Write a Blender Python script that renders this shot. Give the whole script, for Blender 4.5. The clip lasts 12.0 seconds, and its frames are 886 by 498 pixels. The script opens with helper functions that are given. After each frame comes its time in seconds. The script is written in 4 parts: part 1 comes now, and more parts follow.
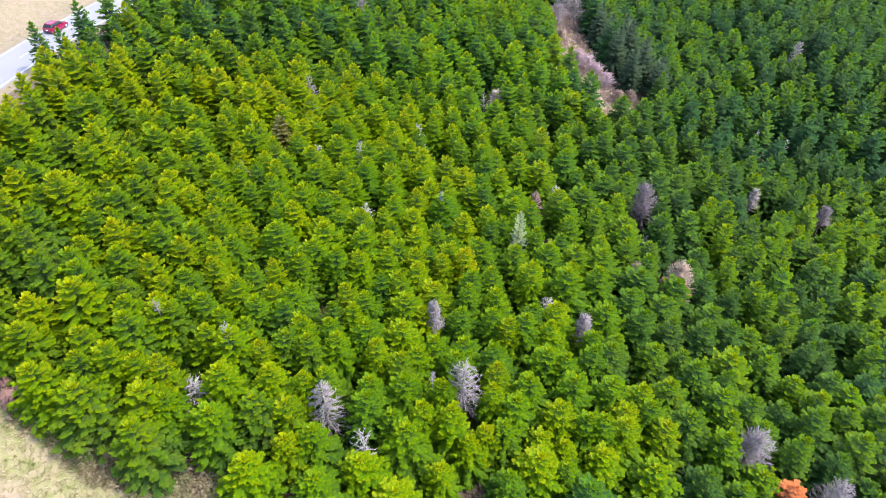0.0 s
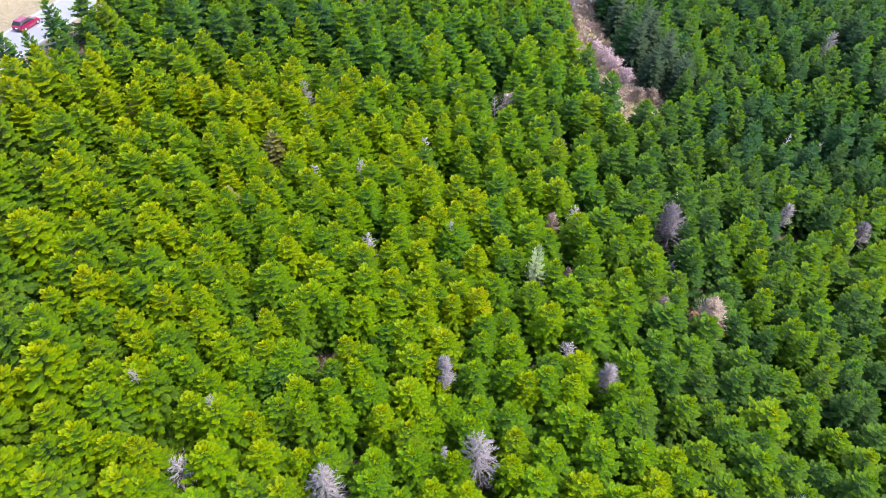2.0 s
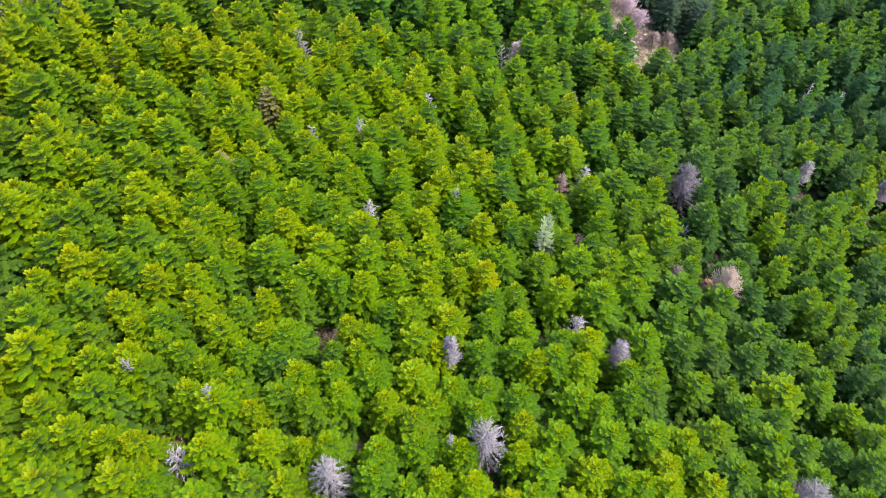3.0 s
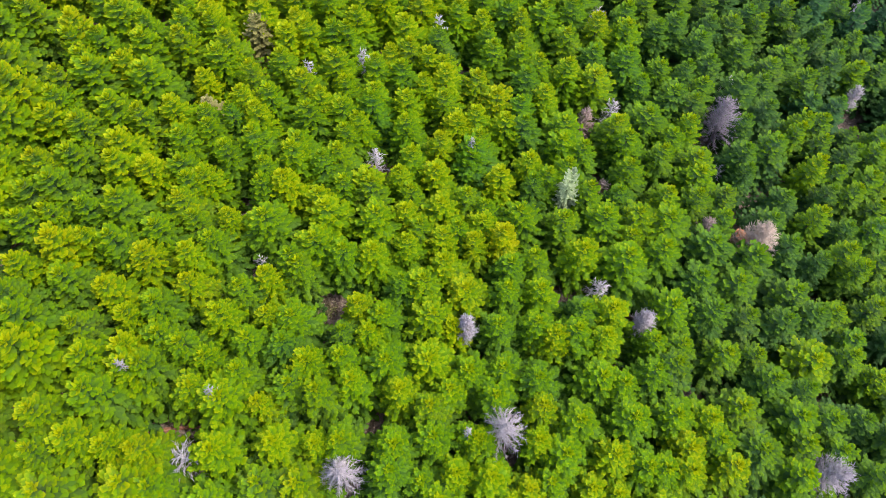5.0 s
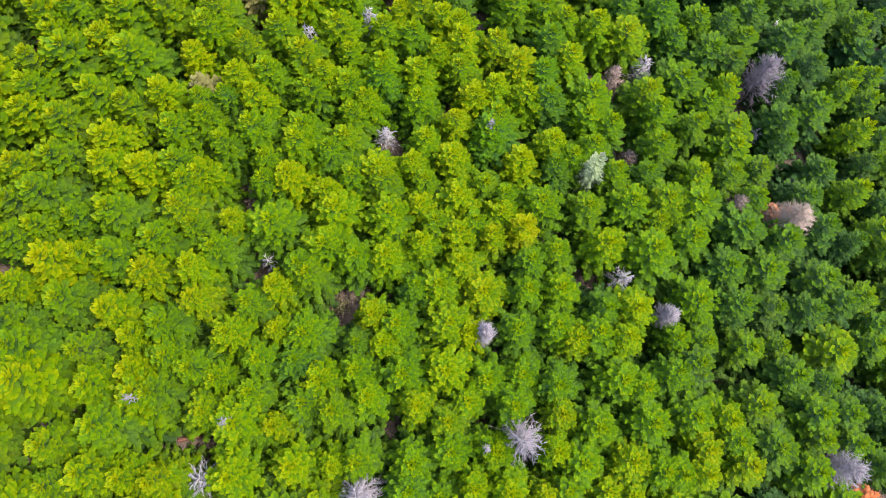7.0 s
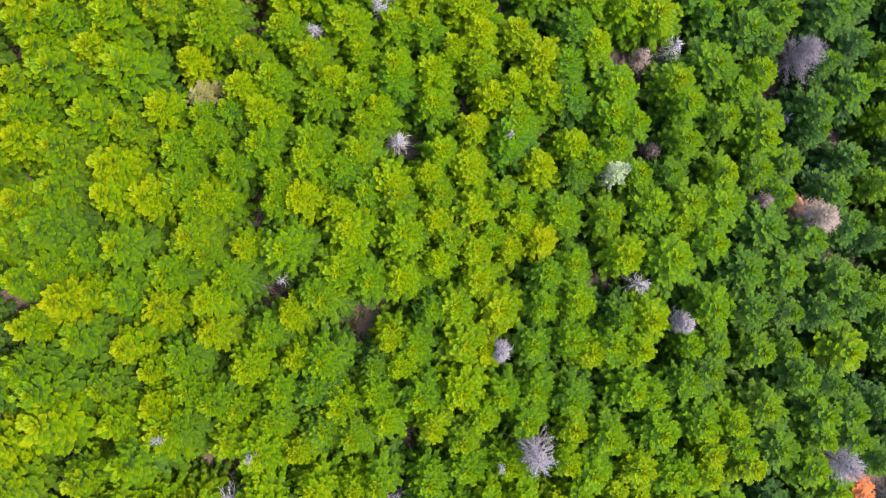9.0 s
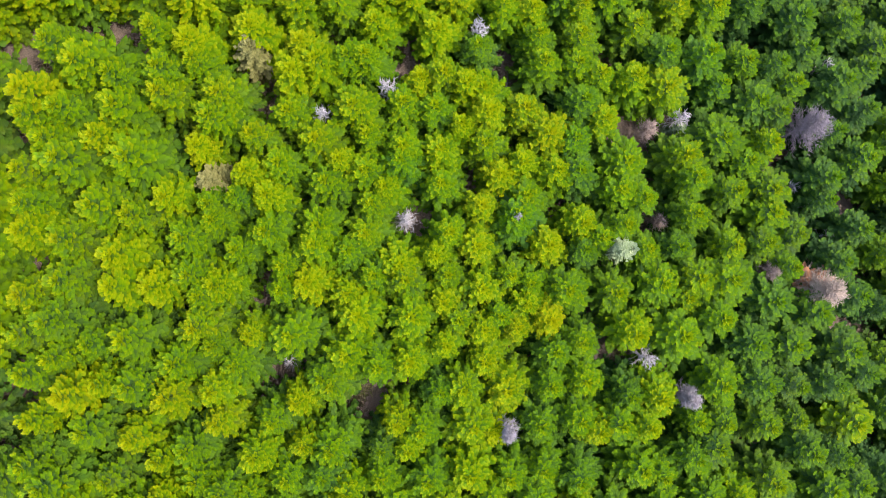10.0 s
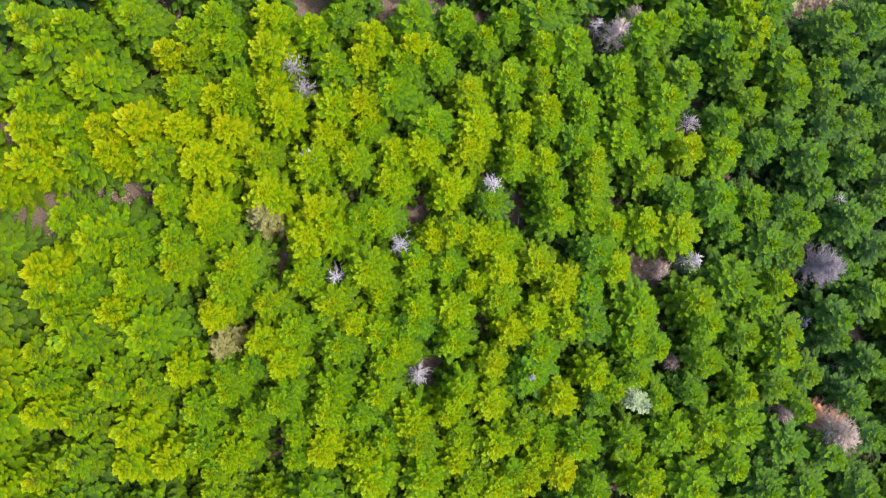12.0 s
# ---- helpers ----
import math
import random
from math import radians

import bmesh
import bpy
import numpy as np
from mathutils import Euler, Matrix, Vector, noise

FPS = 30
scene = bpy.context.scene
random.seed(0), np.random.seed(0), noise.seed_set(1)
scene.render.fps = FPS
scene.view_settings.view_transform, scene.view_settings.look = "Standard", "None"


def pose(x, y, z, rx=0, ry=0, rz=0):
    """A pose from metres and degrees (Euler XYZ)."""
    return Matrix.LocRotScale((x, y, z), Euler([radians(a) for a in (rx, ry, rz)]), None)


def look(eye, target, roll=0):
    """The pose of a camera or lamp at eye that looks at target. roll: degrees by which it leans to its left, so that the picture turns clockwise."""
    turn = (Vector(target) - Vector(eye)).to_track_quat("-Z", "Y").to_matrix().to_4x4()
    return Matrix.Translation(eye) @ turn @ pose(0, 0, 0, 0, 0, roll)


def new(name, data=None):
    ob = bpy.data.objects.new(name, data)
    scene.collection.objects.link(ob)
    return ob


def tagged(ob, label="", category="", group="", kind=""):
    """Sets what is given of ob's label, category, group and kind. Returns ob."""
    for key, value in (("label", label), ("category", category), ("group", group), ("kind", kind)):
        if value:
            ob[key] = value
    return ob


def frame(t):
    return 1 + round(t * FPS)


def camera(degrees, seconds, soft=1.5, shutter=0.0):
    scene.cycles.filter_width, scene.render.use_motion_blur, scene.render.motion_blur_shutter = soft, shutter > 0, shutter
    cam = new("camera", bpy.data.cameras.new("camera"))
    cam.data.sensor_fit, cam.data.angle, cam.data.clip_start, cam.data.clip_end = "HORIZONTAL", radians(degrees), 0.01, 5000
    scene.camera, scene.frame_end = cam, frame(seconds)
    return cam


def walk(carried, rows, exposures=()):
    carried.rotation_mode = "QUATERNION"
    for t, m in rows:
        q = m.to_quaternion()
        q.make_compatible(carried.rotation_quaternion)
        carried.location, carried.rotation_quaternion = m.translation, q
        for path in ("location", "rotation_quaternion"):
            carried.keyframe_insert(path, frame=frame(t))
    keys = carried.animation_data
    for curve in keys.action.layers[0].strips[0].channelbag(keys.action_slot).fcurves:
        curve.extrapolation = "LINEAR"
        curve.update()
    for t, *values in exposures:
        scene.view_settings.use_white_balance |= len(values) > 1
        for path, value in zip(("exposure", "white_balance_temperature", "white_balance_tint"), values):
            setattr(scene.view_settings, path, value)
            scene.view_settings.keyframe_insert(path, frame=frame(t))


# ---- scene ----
cam = camera(64.9, 12.0, 0.7, 0.3)
METRES, EYE, TILT, LEAN, TURN = 75.0, 65.0, -45.25, 0.0, 0.0
ROWS = [
    (0.0, 0.0, 0.0, 0.0, 0.0, 0.0, 0.0),
    (0.5, -0.0037, 0.0258, 0.0279, 0.01, 0.05, -0.01),
    (1.0, -0.0073, 0.0521, 0.056, 0.02, 0.08, -0.02),
    (1.5, -0.011, 0.0783, 0.0825, 0.01, -0.41, -0.02),
    (2.0, -0.0147, 0.1044, 0.1094, -0.01, -3.22, -0.03),
    (2.5, -0.0191, 0.1305, 0.1364, -0.05, -6.21, -0.05),
    (3.0, -0.0227, 0.1563, 0.1635, -0.06, -9.17, -0.07),
    (5.0, -0.0404, 0.2623, 0.2738, -0.04, -20.92, -0.13),
    (5.5, -0.0458, 0.2898, 0.3023, -0.05, -23.85, -0.15),
    (6.0, -0.0505, 0.3184, 0.3322, -0.05, -26.81, -0.17),
    (6.5, -0.0557, 0.3483, 0.3636, -0.07, -29.74, -0.2),
    (7.0, -0.0604, 0.3789, 0.3964, -0.07, -32.69, -0.2),
    (9.0, -0.0779, 0.5041, 0.5279, 0.0, -44.62, -0.18),
    (9.5, -0.0823, 0.537, 0.5605, 0.03, -44.78, -0.19),
    (10.0, -0.0864, 0.5685, 0.5923, 0.02, -44.78, -0.19),
    (10.5, -0.0896, 0.5995, 0.6238, 0.05, -44.76, -0.14),
    (11.0, -0.0933, 0.6304, 0.6549, 0.05, -44.75, -0.15),
    (11.5, -0.0971, 0.6616, 0.6857, 0.04, -44.79, -0.16),
    (12.0, -0.1004, 0.6913, 0.7153, 0.04, -44.72, -0.14),
]
walk(cam, [(t, pose(0, 0, EYE, TILT, LEAN, TURN) @ pose(METRES * x, METRES * y, METRES * z, 90 + pitch, roll, yaw)) for t, x, y, z, yaw, pitch, roll in ROWS],
     exposures=((0.0, 1.96), (3.0, 1.94), (6.0, 1.92), (9.0, 1.90), (12.0, 1.90)))

# ---- light: a hazy sun from the right of the flight, under a bright sky ----
SUN_HIGH, SUN_FROM = 58.0, 92.0      # degrees above the horizon, degrees clockwise from the flight's heading (+y)
world = bpy.data.worlds.new("sky")
scene.world = world
world.use_nodes = True
wn = world.node_tree.nodes
sky = wn.new("ShaderNodeTexSky")
sky.sky_type = 'NISHITA'
sky.sun_disc = False
sky.sun_elevation = radians(SUN_HIGH)
sky.sun_rotation = radians(SUN_FROM)
sky.air_density, sky.dust_density, sky.ozone_density = 1.0, 3.0, 1.0
world.node_tree.links.new(sky.outputs[0], wn["Background"].inputs[0])
wn["Background"].inputs[1].default_value = 0.15
sun = new("sun", bpy.data.lights.new("sun", 'SUN'))
sun.data.energy = 0.90
sun.data.angle = radians(6.0)
sun.data.color = (1.0, 0.95, 0.86)
a, e = radians(SUN_FROM), radians(SUN_HIGH)
sun.matrix_world = look((math.sin(a) * math.cos(e) * 200, math.cos(a) * math.cos(e) * 200, math.sin(e) * 200), (0, 0, 0))


# ---- materials ----
class Nodes:
    """A short way to write a node material."""

    def __init__(self, name):
        self.mat = bpy.data.materials.new(name)
        self.mat.use_nodes = True
        self.tree = self.mat.node_tree
        self.bsdf = self.tree.nodes["Principled BSDF"]

    def add(self, kind, **inputs):
        n = self.tree.nodes.new("ShaderNode" + kind)
        for key, value in inputs.items():
            key = int(key[1:]) if key[0] == "_" and key[1:].isdigit() else key
            if isinstance(value, bpy.types.NodeSocket):
                self.tree.links.new(value, n.inputs[key])
            else:
                n.inputs[key].default_value = value
        return n

    def link(self, a, b):
        self.tree.links.new(a, b)

    def coords(self, world_space=True):
        if world_space:
            return self.add("NewGeometry").outputs["Position"]
        return self.add("TexCoord").outputs["Object"]

    def noise(self, scale, detail=4.0, rough=0.6, vector=None, distortion=0.0):
        n = self.add("TexNoise", Scale=scale, Detail=detail, Roughness=rough, Distortion=distortion)
        self.link(vector if vector is not None else self.coords(), n.inputs["Vector"])
        return n.outputs["Fac"]

    def ramp(self, fac, *stops):
        n = self.add("ValToRGB", Fac=fac)
        el = n.color_ramp.elements
        while len(el) < len(stops):
            el.new(0.5)
        for e_, (p, c) in zip(el, stops):
            e_.position = p
            e_.color = (*c, 1.0) if len(c) == 3 else c
        return n.outputs["Color"]

    def math(self, op, a_, b_=0.0, clamp=False):
        n = self.tree.nodes.new("ShaderNodeMath")
        n.operation, n.use_clamp = op, clamp
        for i, v in enumerate((a_, b_)):
            if isinstance(v, bpy.types.NodeSocket):
                self.link(v, n.inputs[i])
            else:
                n.inputs[i].default_value = v
        return n.outputs[0]

    def mix(self, fac, a_, b_, mode='MIX'):
        n = self.tree.nodes.new("ShaderNodeMix")
        n.data_type, n.blend_type = 'RGBA', mode
        for s, v in ((n.inputs["Factor"], fac), (n.inputs[6], a_), (n.inputs[7], b_)):
            if isinstance(v, bpy.types.NodeSocket):
                self.link(v, s)
            else:
                s.default_value = v if not isinstance(v, tuple) or len(v) == 4 else (*v, 1.0)
        return n.outputs[2]

    def attr(self, name):
        n = self.tree.nodes.new("ShaderNodeAttribute")
        n.attribute_name = name
        return n.outputs["Fac"]

    def finish(self, colour, rough=0.8, spec=0.3, bump=None, strength=0.4, distance=0.05):
        if isinstance(colour, bpy.types.NodeSocket):
            self.link(colour, self.bsdf.inputs["Base Color"])
        else:
            self.bsdf.inputs["Base Color"].default_value = (*colour, 1.0)
        if isinstance(rough, bpy.types.NodeSocket):
            self.link(rough, self.bsdf.inputs["Roughness"])
        else:
            self.bsdf.inputs["Roughness"].default_value = rough
        self.bsdf.inputs["Specular IOR Level"].default_value = spec
        if bump is not None:
            b = self.add("Bump", Strength=strength, Distance=distance, Height=bump)
            self.link(b.outputs[0], self.bsdf.inputs["Normal"])
        return self.mat


def needles(name, per_object, dark, mid, fresh, through_light=0.30):
    """Fir needles: old inner growth dark, this year's tips fresh, with shaded flanks and sunlit tops painted in; each
    tree has a tone of its own.
    """
    m = Nodes(name)
    if per_object:
        info = m.add("ObjectInfo")
        sep = m.add("SeparateColor")
        m.link(info.outputs["Color"], sep.inputs[0])
        tone, blue, dry = sep.outputs[0], sep.outputs[1], sep.outputs[2]
    else:
        tone, blue, dry = m.attr("tone"), m.attr("blue"), m.attr("dry")
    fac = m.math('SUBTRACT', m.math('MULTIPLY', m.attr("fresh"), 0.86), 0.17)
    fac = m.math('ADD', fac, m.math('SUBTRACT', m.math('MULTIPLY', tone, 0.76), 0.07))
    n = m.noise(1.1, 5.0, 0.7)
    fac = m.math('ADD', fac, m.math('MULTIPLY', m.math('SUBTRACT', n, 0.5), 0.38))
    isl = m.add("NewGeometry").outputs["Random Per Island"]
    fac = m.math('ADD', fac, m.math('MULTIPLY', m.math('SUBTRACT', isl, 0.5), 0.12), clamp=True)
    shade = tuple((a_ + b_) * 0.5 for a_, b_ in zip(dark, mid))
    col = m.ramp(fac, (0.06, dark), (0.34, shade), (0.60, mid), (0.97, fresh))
    cool = m.mix(1.0, col, (0.80, 1.0, 1.9), 'MULTIPLY')
    col = m.mix(m.math('MULTIPLY', blue, 0.9), col, cool)
    brown = m.mix(1.0, col, (1.40, 0.97, 1.4), 'MULTIPLY')
    patch = m.ramp(m.noise(0.8, 3.0, 0.6), (0.40, (0.25, 0.25, 0.25)), (0.62, (1, 1, 1)))
    inner = m.math('SUBTRACT', 1.0, m.math('MULTIPLY', m.attr("fresh"), 0.6))
    col = m.mix(m.math('MULTIPLY', m.math('MULTIPLY', dry, inner), patch), col, brown)
    m.finish(col, 0.50, 0.07)
    tr = m.add("BsdfTranslucent", Color=col)
    mixer = m.add("MixShader", Fac=through_light)
    m.link(m.bsdf.outputs[0], mixer.inputs[1])
    m.link(tr.outputs[0], mixer.inputs[2])
    m.link(mixer.outputs[0], m.tree.nodes["Material Output"].inputs["Surface"])
    return m.mat


# the bluish dark also paints shaded flanks, the yellow also sunlit tops
OLD_SHADED, MID, FRESH_LIT = (0.034, 0.090, 0.019), (0.104, 0.212, 0.001), (0.258, 0.312, 0.001)
NEEDLES = needles("fir_needles", True, OLD_SHADED, MID, FRESH_LIT)
NEEDLES_STAND = needles("fir_needles_stand", False, OLD_SHADED, MID, FRESH_LIT)
NEEDLES_PALE = needles("pale_needles", True, (0.17, 0.23, 0.11), (0.29, 0.35, 0.18), (0.42, 0.46, 0.28), 0.15)
NEEDLES_DRY = needles("dry_needles", True, (0.16, 0.115, 0.095), (0.31, 0.225, 0.175), (0.43, 0.32, 0.23), 0.1)
NEEDLES_GREY = needles("grey_green_needles", True, (0.030, 0.056, 0.030), (0.070, 0.105, 0.055), (0.115, 0.15, 0.085), 0.1)
NEEDLES_OLIVE = needles("olive_tan_needles", True, (0.11, 0.105, 0.035), (0.19, 0.18, 0.06), (0.26, 0.24, 0.085), 0.1)
LEAF_ORANGE = needles("orange_needles", True, (0.36, 0.16, 0.09), (0.62, 0.19, 0.06), (0.72, 0.29, 0.11), 0.2)
LEAF_RUST = needles("rust_needles", True, (0.30, 0.16, 0.10), (0.50, 0.22, 0.11), (0.56, 0.30, 0.17), 0.2)


def wood(name, dark, light, scale=6.0):
    m = Nodes(name)
    n = m.noise(scale, 6.0, 0.7)
    big = m.noise(0.9, 2.0)
    col = m.ramp(n, (0.25, dark), (0.75, light))
    col = m.mix(m.math('MULTIPLY', big, 0.35), col, tuple(c * 0.55 for c in dark))
    return m.finish(col, 0.9, 0.15, n, 0.6, 0.03)


BARK = wood("fir_bark", (0.055, 0.042, 0.034), (0.15, 0.12, 0.10))
DEAD_GREY = wood("weathered_deadwood", (0.22, 0.19, 0.205), (0.39, 0.35, 0.365))
SNAG_WHITE = wood("bleached_snag_wood", (0.30, 0.27, 0.285), (0.51, 0.475, 0.49))
DEAD_LILAC = wood("grey_twigs", (0.20, 0.175, 0.195), (0.37, 0.335, 0.36))
DEAD_MAUVE = wood("mauve_twigs", (0.14, 0.115, 0.135), (0.27, 0.235, 0.265))
DEAD_BROWN = wood("brown_twigs", (0.20, 0.14, 0.12), (0.40, 0.31, 0.27))
SHRUB_LILAC = wood("lilac_shrub_stems", (0.46, 0.33, 0.37), (0.68, 0.52, 0.56))
SHRUB_RED = wood("reddish_shrub_stems", (0.36, 0.20, 0.18), (0.58, 0.38, 0.34))
DEAD_TAN = wood("dry_tan_sprays", (0.30, 0.225, 0.185), (0.50, 0.39, 0.315))
SHRUB_PINK = wood("dry_shrub_stems", (0.48, 0.35, 0.31), (0.70, 0.57, 0.51))


def ground_material():
    m = Nodes("forest_floor_and_dry_grass")
    fine, mid, big = m.noise(9.0, 6.0, 0.75), m.noise(1.3, 5.0, 0.65), m.noise(0.16, 3.0, 0.6)
    litter = m.ramp(fine, (0.25, (0.075, 0.056, 0.046)), (0.55, (0.18, 0.135, 0.11)), (0.85, (0.31, 0.24, 0.20)))
    litter = m.mix(m.ramp(mid, (0.55, (0, 0, 0)), (0.75, (0.6, 0.6, 0.6))), litter, (0.20, 0.14, 0.10))
    grass = m.ramp(fine, (0.2, (0.19, 0.145, 0.105)), (0.5, (0.275, 0.225, 0.17)), (0.85, (0.36, 0.31, 0.245)))
    grass = m.mix(m.ramp(mid, (0.42, (0, 0, 0)), (0.66, (0.75, 0.75, 0.75))), grass, (0.20, 0.185, 0.095))
    grass = m.mix(m.ramp(big, (0.5, (0, 0, 0)), (0.68, (0.8, 0.8, 0.8))), grass, (0.26, 0.195, 0.165))
    meadow = m.ramp(fine, (0.2, (0.21, 0.19, 0.10)), (0.5, (0.31, 0.28, 0.16)), (0.85, (0.40, 0.365, 0.24)))
    meadow = m.mix(m.ramp(mid, (0.40, (0, 0, 0)), (0.62, (0.8, 0.8, 0.8))), meadow, (0.20, 0.225, 0.075))
    meadow = m.mix(m.ramp(big, (0.52, (0, 0, 0)), (0.66, (0.8, 0.8, 0.8))), meadow, (0.36, 0.27, 0.225))
    grass = m.mix(m.attr("meadow"), grass, meadow)
    edge = m.math('ADD', m.attr("grass"), m.math('MULTIPLY', m.math('SUBTRACT', mid, 0.5), 0.9))
    col = m.mix(m.ramp(edge, (0.40, (0, 0, 0)), (0.60, (1, 1, 1))), litter, grass)
    return m.finish(col, 0.95, 0.1, fine, 0.8, 0.12)


def asphalt():
    m = Nodes("sunbleached_asphalt")
    fine, big = m.noise(60.0, 3.0, 0.8), m.noise(0.5, 4.0)
    col = m.ramp(fine, (0.3, (0.23, 0.235, 0.27)), (0.7, (0.31, 0.316, 0.37)))
    col = m.mix(m.math('MULTIPLY', big, 0.5), col, (0.20, 0.20, 0.23))
    return m.finish(col, 0.85, 0.3, fine, 0.3, 0.01)


def paint(name, colour, rough=0.6, worn=0.25, metal=0.0):
    m = Nodes(name)
    n = m.noise(14.0, 5.0, 0.7)
    col = m.mix(m.math('MULTIPLY', n, worn), colour, tuple(c * 0.6 for c in colour))
    m.bsdf.inputs["Metallic"].default_value = metal
    return m.finish(col, rough, 0.5)


GROUND = ground_material()
ASPHALT = asphalt()
LINE_WHITE = paint("worn_white_line", (0.80, 0.80, 0.80), 0.7, 0.35)
CAR_RED = paint("crimson_car_paint", (0.25, 0.008, 0.055), 0.25, 0.08)
CAR_RED.node_tree.nodes["Principled BSDF"].inputs["Coat Weight"].default_value = 0.7
RUBBER = paint("tyre_rubber", (0.025, 0.025, 0.027), 0.85, 0.3)
RIM = paint("rim_alloy", (0.55, 0.55, 0.57), 0.35, 0.1, 0.9)
CAR_GLASS = paint("dark_car_glass", (0.02, 0.022, 0.028), 0.06, 0.0)
LAMP_CLEAR = paint("headlight_glass", (0.85, 0.86, 0.88), 0.1, 0.05)
LAMP_RED = paint("tail_light_glass", (0.5, 0.02, 0.02), 0.15, 0.05)
TRIM_BLACK = paint("black_plastic", (0.03, 0.03, 0.03), 0.6, 0.2)


# ---- the lie of the land ----
def smooth(v):
    v = max(0.0, min(1.0, v))
    return v * v * (3 - 2 * v)


ROAD_P, ROAD_D = Vector((-57.7, 104.2)), Vector((0.258, 0.966)).normalized()
ROAD_N = Vector((ROAD_D.y, -ROAD_D.x))        # towards the forest
ROAD_HALF = 3.05


def road_bend(s):
    """How far the road swings towards the forest, s metres from its straightest point."""
    return 0.0020 * s * s if abs(s) < 30 else 1.8 + 0.12 * (abs(s) - 30)


def road_point(s):
    """The road's centre s metres along it."""
    p = ROAD_P + ROAD_D * s + ROAD_N * road_bend(s)
    return p.x, p.y


def off_road(x, y):
    """Distance along the road and to its forest side."""
    d = Vector((x, y)) - ROAD_P
    s = d.dot(ROAD_D)
    return s, d.dot(ROAD_N) - road_bend(s)


def hillside(x, y):
    xc, yc = max(-130.0, min(150.0, x)), max(-60.0, min(260.0, y))
    z = 0.63 - 0.2254 * xc - 0.0518 * (yc - 65)
    z += 8.0 * smooth((xc - 46) / 30) * smooth((yc - 92) / 32)
    z += 3.2 * math.exp(-((xc - 28) ** 2 + (yc - 113) ** 2) / (2 * 15 ** 2))
    z += 0.06 * max(0.0, xc - 70)
    return z


def land(x, y):
    z = hillside(x, y)
    s, d = off_road(x, y)
    if abs(d) < 14 and abs(s) < 170:
        k = 1 - smooth((abs(d) - 4.2) / 8.0)
        z = z * (1 - k) + hillside(*road_point(s)) * k
    w = 1 - smooth((abs(d) - 3.0) / 3.0)
    return z + (1 - w) * 0.35 * (noise.noise(Vector((x * 0.13, y * 0.13, 4.0))) + 0.4 * noise.noise(Vector((x * 0.5, y * 0.5, 9.0)))) - 0.08 * w


def clearing_edge(x):
    """How far up the slope the dry meadow at the foot of the stand reaches."""
    e_ = 27.2 + 0.70 * max(0.0, -29.0 - x) - 0.35 * max(0.0, x + 19.0) - 0.9 * max(0.0, x + 12.0)
    return max(-30.0, min(60.0, e_)) + 1.2 * noise.noise(Vector((x * 0.2, 3.0, 0.0)))


def in_clearing(x, y):
    """The dry meadow at the foot of the stand: its edge runs down to the right."""
    return smooth((clearing_edge(x) + 0.8 - y) / 2.0)


GULLY = ((20.7, 152.0), (20.0, 119.2), (21.6, 109.4), (25.4, 101.6), (28.1, 97.6), (31.7, 95.6), (36.6, 99.2), (38.6, 107.2), (32.6, 110.4), (29.9, 114.5), (29.6, 133.8), (30.6, 152.0))


def in_gully(x, y):
    """The open strip of dry scrub in the hollow."""
    x += 0.9 * noise.noise(Vector((x * 0.3, y * 0.3, 7.0)))
    y += 0.9 * noise.noise(Vector((x * 0.3, y * 0.3, 17.0)))
    inside, (ax, ay) = False, GULLY[-1]
    for bx, by in GULLY:
        if (ay > y) != (by > y) and x < ax + (bx - ax) * (y - ay) / (by - ay):
            inside = not inside
        ax, ay = bx, by
    return 1.0 if inside else 0.0


def in_verge(x, y):
    s, d = off_road(x, y)
    return smooth((6.2 - d) / 1.6)


def outside(x, y):
    """Rough dry grassland all round the plantation."""
    half = 46 + 0.50 * max(0.0, y - 18)
    return max(smooth((2.0 - y) / 6), smooth((y - 176) / 6), smooth((abs(x) - half - 4) / 6))


def open_ground(x, y):
    return max(in_clearing(x, y), in_gully(x, y), in_verge(x, y))


def mesh_of(name, verts, tris, attrs=None, mats=(), mat_index=None, smooth_faces=False):
    """A mesh from arrays: fast for many small faces."""
    me = bpy.data.meshes.new(name)
    v = np.asarray(verts, dtype=np.float32).reshape(-1, 3)
    f = np.asarray(tris, dtype=np.int32).reshape(-1, 3)
    me.vertices.add(len(v))
    me.vertices.foreach_set("co", v.ravel())
    me.loops.add(f.size)
    me.loops.foreach_set("vertex_index", f.ravel())
    me.polygons.add(len(f))
    me.polygons.foreach_set("loop_start", np.arange(0, f.size, 3, dtype=np.int32))
    me.polygons.foreach_set("loop_total", np.full(len(f), 3, dtype=np.int32))
    if mat_index is not None:
        me.polygons.foreach_set("material_index", np.asarray(mat_index, dtype=np.int32))
    if smooth_faces:
        me.polygons.foreach_set("use_smooth", np.ones(len(f), dtype=bool))
    for key, values in (attrs or {}).items():
        at = me.attributes.new(key, 'FLOAT', 'POINT')
        at.data.foreach_set("value", np.asarray(values, dtype=np.float32))
    for mt in mats:
        me.materials.append(mt)
    me.update(calc_edges=True)
    me.validate()
    return me


def part(name, bm, material, parent, label=""):
    """Links a bmesh as one mesh object under a thing or a part."""
    me = bpy.data.meshes.new(name)
    bm.to_mesh(me)
    bm.free()
    me.materials.append(material)
    ob = new(name, me)
    ob.parent = parent
    return tagged(ob, label)


